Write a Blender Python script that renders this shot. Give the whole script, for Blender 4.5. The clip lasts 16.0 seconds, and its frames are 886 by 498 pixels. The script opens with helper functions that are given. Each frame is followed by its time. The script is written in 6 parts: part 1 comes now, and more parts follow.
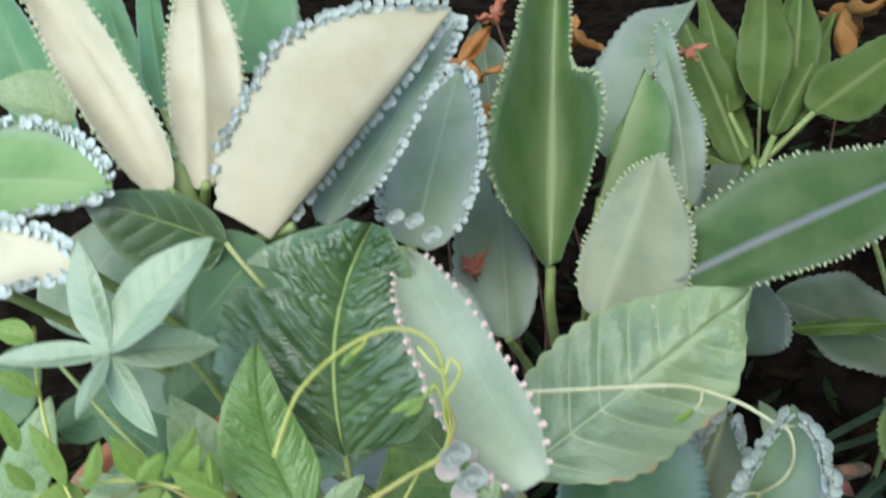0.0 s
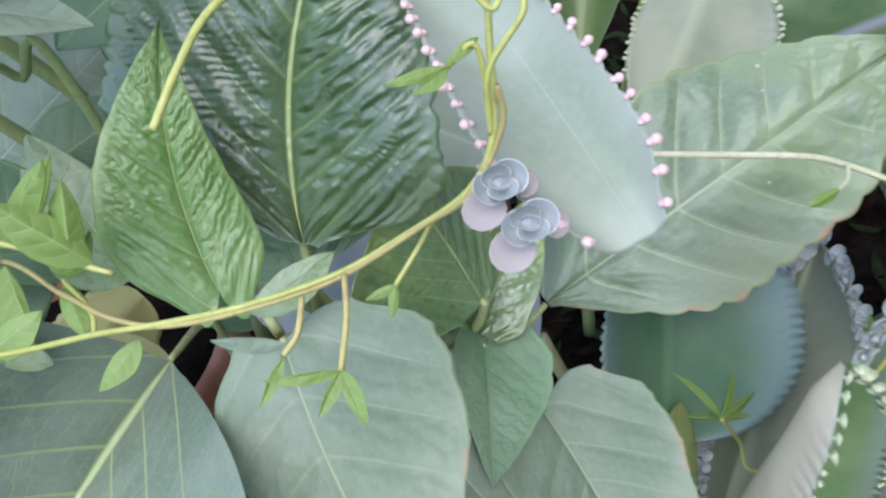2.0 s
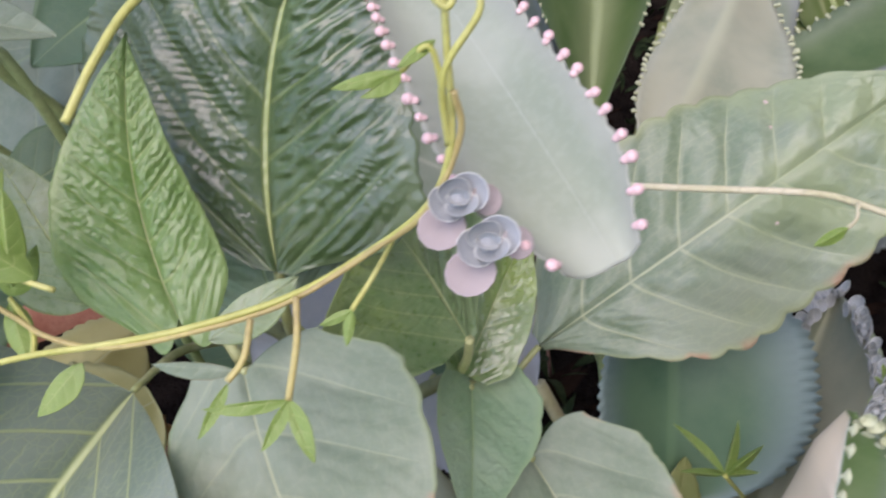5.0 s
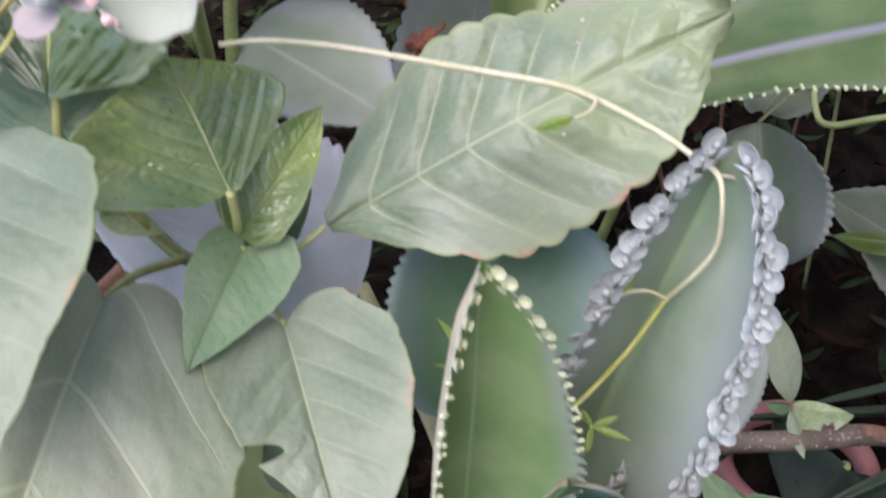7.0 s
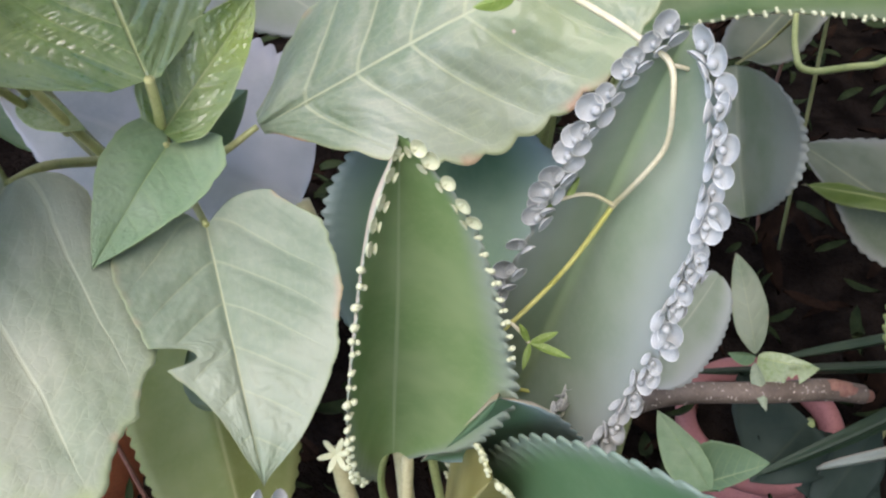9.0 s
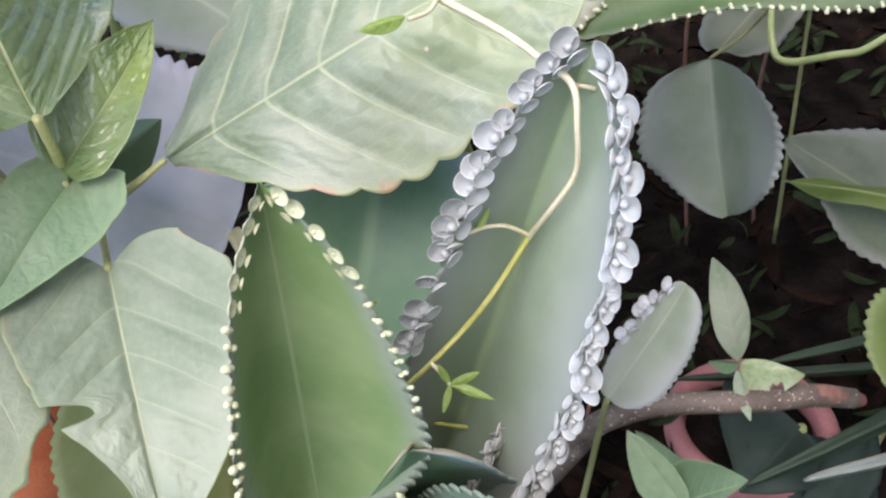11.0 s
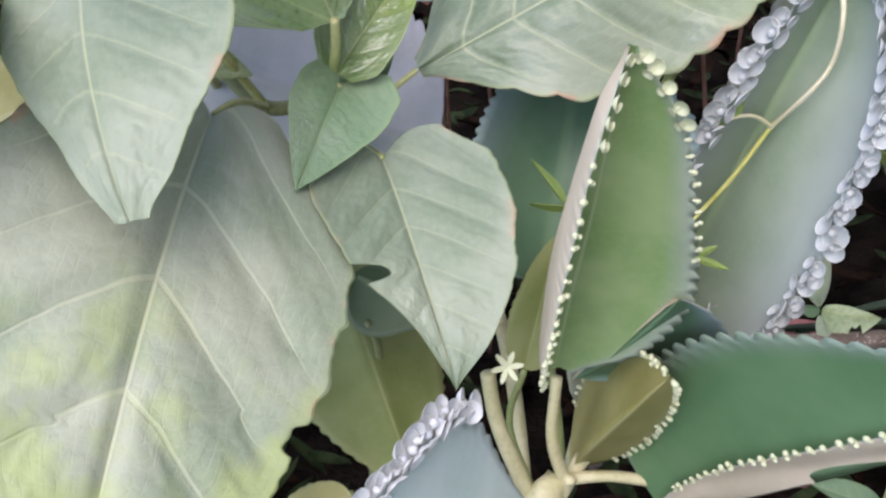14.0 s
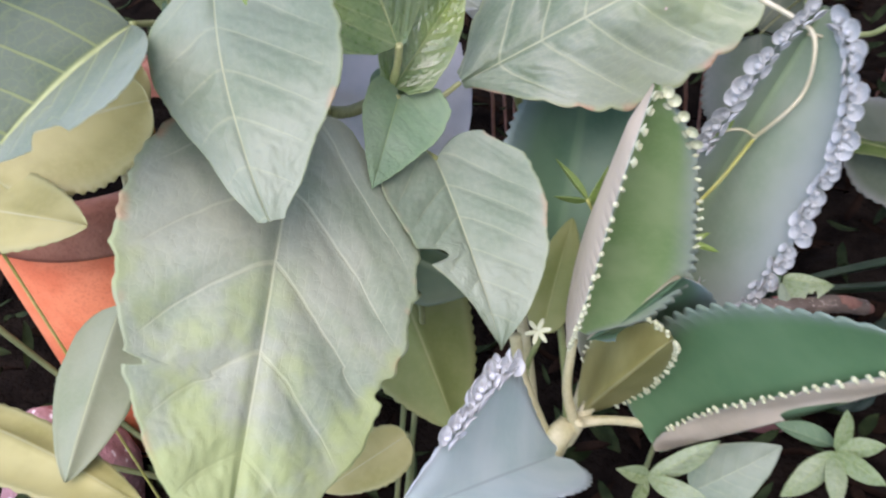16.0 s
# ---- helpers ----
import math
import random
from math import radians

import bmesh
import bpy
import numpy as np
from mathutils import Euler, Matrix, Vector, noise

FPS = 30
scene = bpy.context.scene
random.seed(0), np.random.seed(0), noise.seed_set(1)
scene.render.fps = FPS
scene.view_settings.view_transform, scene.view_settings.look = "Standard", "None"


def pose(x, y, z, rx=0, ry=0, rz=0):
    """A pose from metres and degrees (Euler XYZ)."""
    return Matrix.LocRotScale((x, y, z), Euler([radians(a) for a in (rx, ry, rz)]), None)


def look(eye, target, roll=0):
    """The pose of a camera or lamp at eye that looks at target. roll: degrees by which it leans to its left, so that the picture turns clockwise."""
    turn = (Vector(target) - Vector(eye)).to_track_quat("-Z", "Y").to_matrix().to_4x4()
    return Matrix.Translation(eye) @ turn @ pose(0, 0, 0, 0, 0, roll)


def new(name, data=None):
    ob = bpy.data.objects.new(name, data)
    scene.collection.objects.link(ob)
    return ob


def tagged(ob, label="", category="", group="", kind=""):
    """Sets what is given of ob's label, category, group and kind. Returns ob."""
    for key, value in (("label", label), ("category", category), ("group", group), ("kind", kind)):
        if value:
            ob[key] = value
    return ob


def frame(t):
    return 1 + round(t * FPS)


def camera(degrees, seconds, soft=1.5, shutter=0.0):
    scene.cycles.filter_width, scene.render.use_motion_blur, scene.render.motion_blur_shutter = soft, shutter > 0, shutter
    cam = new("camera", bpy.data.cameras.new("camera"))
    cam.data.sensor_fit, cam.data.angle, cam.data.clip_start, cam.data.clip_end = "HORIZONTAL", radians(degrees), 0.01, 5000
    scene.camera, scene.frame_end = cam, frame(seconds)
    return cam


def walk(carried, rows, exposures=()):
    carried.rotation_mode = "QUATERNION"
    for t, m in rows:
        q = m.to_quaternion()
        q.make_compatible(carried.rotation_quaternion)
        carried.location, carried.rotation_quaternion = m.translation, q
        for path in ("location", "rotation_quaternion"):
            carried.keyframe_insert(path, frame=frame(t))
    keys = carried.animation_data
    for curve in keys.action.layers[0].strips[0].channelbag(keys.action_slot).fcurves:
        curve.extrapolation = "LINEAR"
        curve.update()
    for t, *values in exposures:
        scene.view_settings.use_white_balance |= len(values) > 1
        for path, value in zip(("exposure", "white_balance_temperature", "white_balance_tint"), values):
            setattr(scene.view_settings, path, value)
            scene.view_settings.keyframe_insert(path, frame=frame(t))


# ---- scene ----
cam = camera(52.83, 16.0, soft=2.3, shutter=0.5)
PATH = [
    (0, (0.00853, -0.00196, 0.80111), (-0.01313, 0.15149, 0.67469), -11.07),
    (0.5, (0.01566, -0.01484, 0.75391), (-0.00558, 0.13880, 0.62764), -10.64),
    (1, (0.00658, -0.00125, 0.71262), (-0.01284, 0.14859, 0.58158), -9.66),
    (1.5, (-0.01818, 0.03405, 0.67447), (-0.03220, 0.17821, 0.53656), -7.63),
    (2, (-0.02883, 0.06437, 0.65064), (-0.04511, 0.20620, 0.51058), -8.04),
    (2.5, (-0.03011, 0.09816, 0.64197), (-0.05434, 0.23090, 0.49434), -10.01),
    (3, (-0.03464, 0.10078, 0.62398), (-0.05888, 0.23443, 0.47718), -9.80),
    (3.2, (-0.04211, 0.10711, 0.62421), (-0.05863, 0.23630, 0.47243), -7.95),
    (5.3, (0.00084, 0.06842, 0.63945), (-0.02324, 0.21977, 0.51095), -7.68),
    (5.5, (0.01466, 0.07038, 0.65107), (-0.01198, 0.22172, 0.52306), -6.22),
    (6, (0.03059, 0.04955, 0.65757), (0.01154, 0.20932, 0.53878), -1.50),
    (6.5, (0.06968, 0.05462, 0.62457), (0.03348, 0.20895, 0.50262), -4.32),
    (7, (0.10112, 0.04749, 0.59044), (0.05444, 0.19752, 0.46670), -5.00),
    (7.5, (0.11601, 0.04132, 0.56875), (0.06660, 0.19085, 0.44547), -3.82),
    (8, (0.11946, 0.04367, 0.56576), (0.07114, 0.19280, 0.44155), -2.05),
    (8.5, (0.11726, 0.04601, 0.56251), (0.07189, 0.19484, 0.43684), -1.30),
    (9, (0.11527, 0.05330, 0.55837), (0.07205, 0.20053, 0.43009), -2.47),
    (9.5, (0.11819, 0.06481, 0.54200), (0.07439, 0.21470, 0.41705), -4.78),
    (10, (0.14098, 0.08375, 0.55042), (0.09178, 0.22870, 0.42171), -6.05),
    (10.2, (0.14789, 0.09085, 0.55108), (0.09565, 0.23371, 0.42123), -7.36),
    (12.5, (0.11769, 0.05384, 0.56912), (0.08153, 0.20464, 0.44281), -1.93),
    (13, (0.108, 0.042, 0.572), (-0.281, 1.560, -0.671), -2.1),
    (13.5, (0.074, 0.014, 0.554), (-0.286, 1.557, -0.667), -2.2),
    (14, (0.061, 0.002, 0.553), (-0.317, 1.505, -0.711), -2.0),
    (14.5, (0.05800, -0.00540, 0.55173), (0.01834, 0.14286, 0.42348), -2.22),
    (15, (0.053, -0.016, 0.552), (-0.343, 1.466, -0.732), -1.7),
    (15.5, (0.04337, -0.01716, 0.57057), (0.00785, 0.12732, 0.43692), -0.89),
    (16, (0.03671, -0.04809, 0.60360), (0.00945, 0.09836, 0.47014), 0.34),
]
EXPOSURES = [(0, 1.52, 6350, -2), (1, 1.60, 6050, 5), (2, 1.62, 5900, 17), (3, 1.51, 6300, 25), (6, 1.58, 6550, 31), (7, 1.86, 6550, 29), (9, 1.99, 6650, 26), (9.5, 1.99, 6650, 26), (10, 2.18, 6650, 28), (12.5, 2.20, 6550, 28), (13.5, 2.06, 6500, 28), (14.2, 1.92, 6500, 28), (15, 1.92, 6550, 29), (16, 1.89, 6350, 32)]
walk(cam, [(t, look(eye, target, roll)) for t, eye, target, roll in PATH], EXPOSURES)

# ---- daylight: soft, from a bright sky with a veiled sun ----
world = bpy.data.worlds.new("sky")
scene.world = world
world.use_nodes = True
wn = world.node_tree.nodes
sky = wn.new("ShaderNodeTexSky")
sky.sky_type, sky.sun_disc = "NISHITA", False
sky.sun_elevation, sky.sun_rotation = radians(62), radians(184)
wn["Background"].inputs["Strength"].default_value = 0.15
world.node_tree.links.new(sky.outputs["Color"], wn["Background"].inputs["Color"])
sun = new("sun", bpy.data.lights.new("sun", "SUN"))
sun.data.energy, sun.data.angle, sun.data.color = 0.95, radians(60), (1.0, 0.92, 0.80)
sun.matrix_world = look((0, 0, 0), (0.03, 0.46, -0.88))


# ---- materials ----
def material(name):
    m = bpy.data.materials.new(name)
    m.use_nodes = True
    return m, m.node_tree.nodes, m.node_tree.links


def math_node(nodes, links, op, a, b=None, c=None):
    n = nodes.new("ShaderNodeMath")
    n.operation = op
    for i, v in enumerate((a, b, c)):
        if v is None:
            continue
        if isinstance(v, (int, float)):
            n.inputs[i].default_value = v
        else:
            links.new(v, n.inputs[i])
    return n.outputs[0]


def mix_node(nodes, links, fac, a, b):
    n = nodes.new("ShaderNodeMix")
    n.data_type = "RGBA"
    for i, v in ((0, fac), (6, a), (7, b)):
        if isinstance(v, (int, float)):
            n.inputs[i].default_value = v
        elif isinstance(v, tuple):
            n.inputs[i].default_value = (*v, 1)
        else:
            links.new(v, n.inputs[i])
    return n.outputs[2]


def noise_node(nodes, links, scale, detail=3.0, rough=0.55):
    co = nodes.new("ShaderNodeTexCoord")
    n = nodes.new("ShaderNodeTexNoise")
    n.inputs["Scale"].default_value, n.inputs["Detail"].default_value, n.inputs["Roughness"].default_value = scale, detail, rough
    links.new(co.outputs["Object"], n.inputs["Vector"])
    return n.outputs["Fac"]


def ramp(nodes, links, fac, lo, hi):
    n = nodes.new("ShaderNodeMapRange")
    n.interpolation_type = "SMOOTHSTEP"
    n.inputs["From Min"].default_value, n.inputs["From Max"].default_value = lo, hi
    links.new(fac, n.inputs["Value"])
    return n.outputs["Result"]


def leaf_material(name, deep, light, vein, edge, rough=0.45, vein_width=0.075, vein_mix=0.45, rib_width=0.022, glow=0.22, blotch=0.3, spots=0.0, bump=0.25, edge_from=0.72, patch=None, gloss=0.45, scorch=0.0, coat=0.0):
    """A leaf: two greens in clouds and fine mottle, paler midrib and side veins, tinted margin, some light through the blade."""
    m, nodes, links = material(name)
    bsdf, out = nodes["Principled BSDF"], nodes["Material Output"]
    uv = nodes.new("ShaderNodeUVMap")
    uv.uv_map = "blade"
    sep = nodes.new("ShaderNodeSeparateXYZ")
    links.new(uv.outputs["UV"], sep.inputs[0])
    across = math_node(nodes, links, "ABSOLUTE", math_node(nodes, links, "MULTIPLY_ADD", sep.outputs["X"], 2.0, -1.0))
    uv2 = nodes.new("ShaderNodeUVMap")
    uv2.uv_map = "veins"
    sep2 = nodes.new("ShaderNodeSeparateXYZ")
    links.new(uv2.outputs["UV"], sep2.inputs[0])
    coarse, fine = noise_node(nodes, links, 26.0), noise_node(nodes, links, 420.0, 4.0)
    wob = math_node(nodes, links, "MULTIPLY_ADD", noise_node(nodes, links, 40.0, 2.0), 0.12, sep2.outputs["Y"])
    near = math_node(nodes, links, "ABSOLUTE", math_node(nodes, links, "SUBTRACT", math_node(nodes, links, "FRACT", wob), 0.5))
    taper = math_node(nodes, links, "MULTIPLY_ADD", across, -0.7, 1.0)
    side = math_node(nodes, links, "SUBTRACT", 1.0, ramp(nodes, links, math_node(nodes, links, "DIVIDE", near, math_node(nodes, links, "MAXIMUM", taper, 0.15)), vein_width * 0.3, vein_width))
    # tertiary veins: a fine net
    co = nodes.new("ShaderNodeTexCoord")
    net = nodes.new("ShaderNodeTexVoronoi")
    net.feature = "DISTANCE_TO_EDGE"
    net.inputs["Scale"].default_value = 260.0
    links.new(co.outputs["Object"], net.inputs["Vector"])
    mesh = math_node(nodes, links, "SUBTRACT", 1.0, ramp(nodes, links, net.outputs["Distance"], 0.0, 0.09))
    rib = math_node(nodes, links, "SUBTRACT", 1.0, ramp(nodes, links, across, rib_width * (0.4 if rib_width < 0.06 else 0.0), rib_width * 1.6))
    fade = math_node(nodes, links, "SUBTRACT", 1.0, ramp(nodes, links, across, 0.7, 1.0))
    side = math_node(nodes, links, "MULTIPLY", math_node(nodes, links, "MULTIPLY", side, fade), math_node(nodes, links, "GREATER_THAN", sep2.outputs["Y"], 0.2))
    # cross veins, like rungs between the side veins
    rung = math_node(nodes, links, "FRACT", math_node(nodes, links, "MULTIPLY_ADD", noise_node(nodes, links, 90.0, 2.0), 1.3, math_node(nodes, links, "MULTIPLY", sep2.outputs["X"], 13.0)))
    rung = math_node(nodes, links, "SUBTRACT", 1.0, ramp(nodes, links, math_node(nodes, links, "ABSOLUTE", math_node(nodes, links, "SUBTRACT", rung, 0.5)), 0.02, 0.12))
    rung = math_node(nodes, links, "MULTIPLY", rung, ramp(nodes, links, noise_node(nodes, links, 160.0, 2.0), 0.36, 0.6))
    rung = math_node(nodes, links, "MULTIPLY", rung, math_node(nodes, links, "GREATER_THAN", sep2.outputs["Y"], 0.2))
    mesh = math_node(nodes, links, "MAXIMUM", math_node(nodes, links, "MULTIPLY", mesh, 0.6), rung)
    lines = math_node(nodes, links, "MAXIMUM", rib, math_node(nodes, links, "MULTIPLY", side, vein_mix))
    cloud = ramp(nodes, links, coarse, 0.35, 0.65)
    base = mix_node(nodes, links, cloud, deep, light)
    base = mix_node(nodes, links, math_node(nodes, links, "MULTIPLY", ramp(nodes, links, fine, 0.4, 0.7), blotch), base, light)
    base = mix_node(nodes, links, math_node(nodes, links, "MULTIPLY", mesh, vein_mix * 0.3), base, vein)
    base = mix_node(nodes, links, math_node(nodes, links, "MULTIPLY", ramp(nodes, links, across, edge_from, 1.0), 0.6), base, edge)
    base = mix_node(nodes, links, math_node(nodes, links, "MULTIPLY", lines, 0.8), base, vein)
    if scorch:
        torn = math_node(nodes, links, "MULTIPLY", ramp(nodes, links, across, 0.9, 0.985), ramp(nodes, links, noise_node(nodes, links, 48.0, 2.0), 0.54, 0.64))
        base = mix_node(nodes, links, math_node(nodes, links, "MULTIPLY", torn, scorch), base, mix_node(nodes, links, fine, (0.30, 0.15, 0.07), (0.62, 0.42, 0.28)))
    if patch:
        base = mix_node(nodes, links, math_node(nodes, links, "MULTIPLY", ramp(nodes, links, math_node(nodes, links, "MULTIPLY_ADD", sep.outputs["Y"], 0.35, noise_node(nodes, links, 34.0, 3.0, 0.6)), 0.62, 0.86), math_node(nodes, links, "MULTIPLY", ramp(nodes, links, sep.outputs["Y"], 0.2, 0.7), 0.8)), base, patch)
    if spots:
        fleck = nodes.new("ShaderNodeTexVoronoi")
        fleck.inputs["Scale"].default_value, fleck.inputs["Randomness"].default_value = 75.0, 1.0
        links.new(co.outputs["Object"], fleck.inputs["Vector"])
        tone = nodes.new("ShaderNodeSeparateColor")
        links.new(fleck.outputs["Color"], tone.inputs[0])
        reach = math_node(nodes, links, "MULTIPLY", math_node(nodes, links, "POWER", tone.outputs[0], 6.0), 0.10)
        dots = math_node(nodes, links, "LESS_THAN", fleck.outputs["Distance"], reach)
        base = mix_node(nodes, links, math_node(nodes, links, "MULTIPLY", dots, spots), base, mix_node(nodes, links, tone.outputs[1], (0.74, 0.70, 0.60), (0.62, 0.40, 0.33)))
    links.new(base, bsdf.inputs["Base Color"])
    bsdf.inputs["Specular IOR Level"].default_value = gloss
    bsdf.inputs["Coat Weight"].default_value, bsdf.inputs["Coat Roughness"].default_value = coat, 0.2
    links.new(math_node(nodes, links, "MULTIPLY_ADD", fine, 0.25, rough - 0.12), bsdf.inputs["Roughness"])
    relief = math_node(nodes, links, "ADD", math_node(nodes, links, "MULTIPLY", fine, 0.35), math_node(nodes, links, "MULTIPLY", math_node(nodes, links, "MAXIMUM", lines, math_node(nodes, links, "MULTIPLY", mesh, 0.3 * vein_mix)), -0.6))
    bp = nodes.new("ShaderNodeBump")
    bp.inputs["Strength"].default_value, bp.inputs["Distance"].default_value = bump, 0.0012
    links.new(relief, bp.inputs["Height"])
    links.new(bp.outputs["Normal"], bsdf.inputs["Normal"])
    thin = nodes.new("ShaderNodeBsdfTranslucent")
    tint = mix_node(nodes, links, 0.5, base, (0.25, 0.42, 0.06))
    links.new(tint, thin.inputs["Color"])
    both = nodes.new("ShaderNodeMixShader")
    both.inputs[0].default_value = glow
    links.new(bsdf.outputs[0], both.inputs[1])
    links.new(thin.outputs[0], both.inputs[2])
    links.new(both.outputs[0], out.inputs["Surface"])
    return m


def plain_material(name, a, b, scale=60.0, rough=0.6, bump=0.3, fine=500.0, depth=0.001, spots=None, gloss=0.4):
    """Two tones in clouds, with fine grain and relief."""
    m, nodes, links = material(name)
    bsdf = nodes["Principled BSDF"]
    coarse, grain = noise_node(nodes, links, scale), noise_node(nodes, links, fine, 4.0)
    base = mix_node(nodes, links, ramp(nodes, links, coarse, 0.35, 0.65), a, b)
    base = mix_node(nodes, links, math_node(nodes, links, "MULTIPLY", ramp(nodes, links, grain, 0.45, 0.7), 0.35), base, tuple(x * 0.6 for x in a))
    if spots:
        base = mix_node(nodes, links, ramp(nodes, links, noise_node(nodes, links, fine * 0.8, 1.0), 0.66, 0.7), base, spots)
    links.new(base, bsdf.inputs["Base Color"])
    bsdf.inputs["Roughness"].default_value, bsdf.inputs["Specular IOR Level"].default_value = rough, gloss
    bp = nodes.new("ShaderNodeBump")
    bp.inputs["Strength"].default_value, bp.inputs["Distance"].default_value = bump, depth
    links.new(math_node(nodes, links, "ADD", grain, coarse), bp.inputs["Height"])
    links.new(bp.outputs["Normal"], bsdf.inputs["Normal"])
    return m


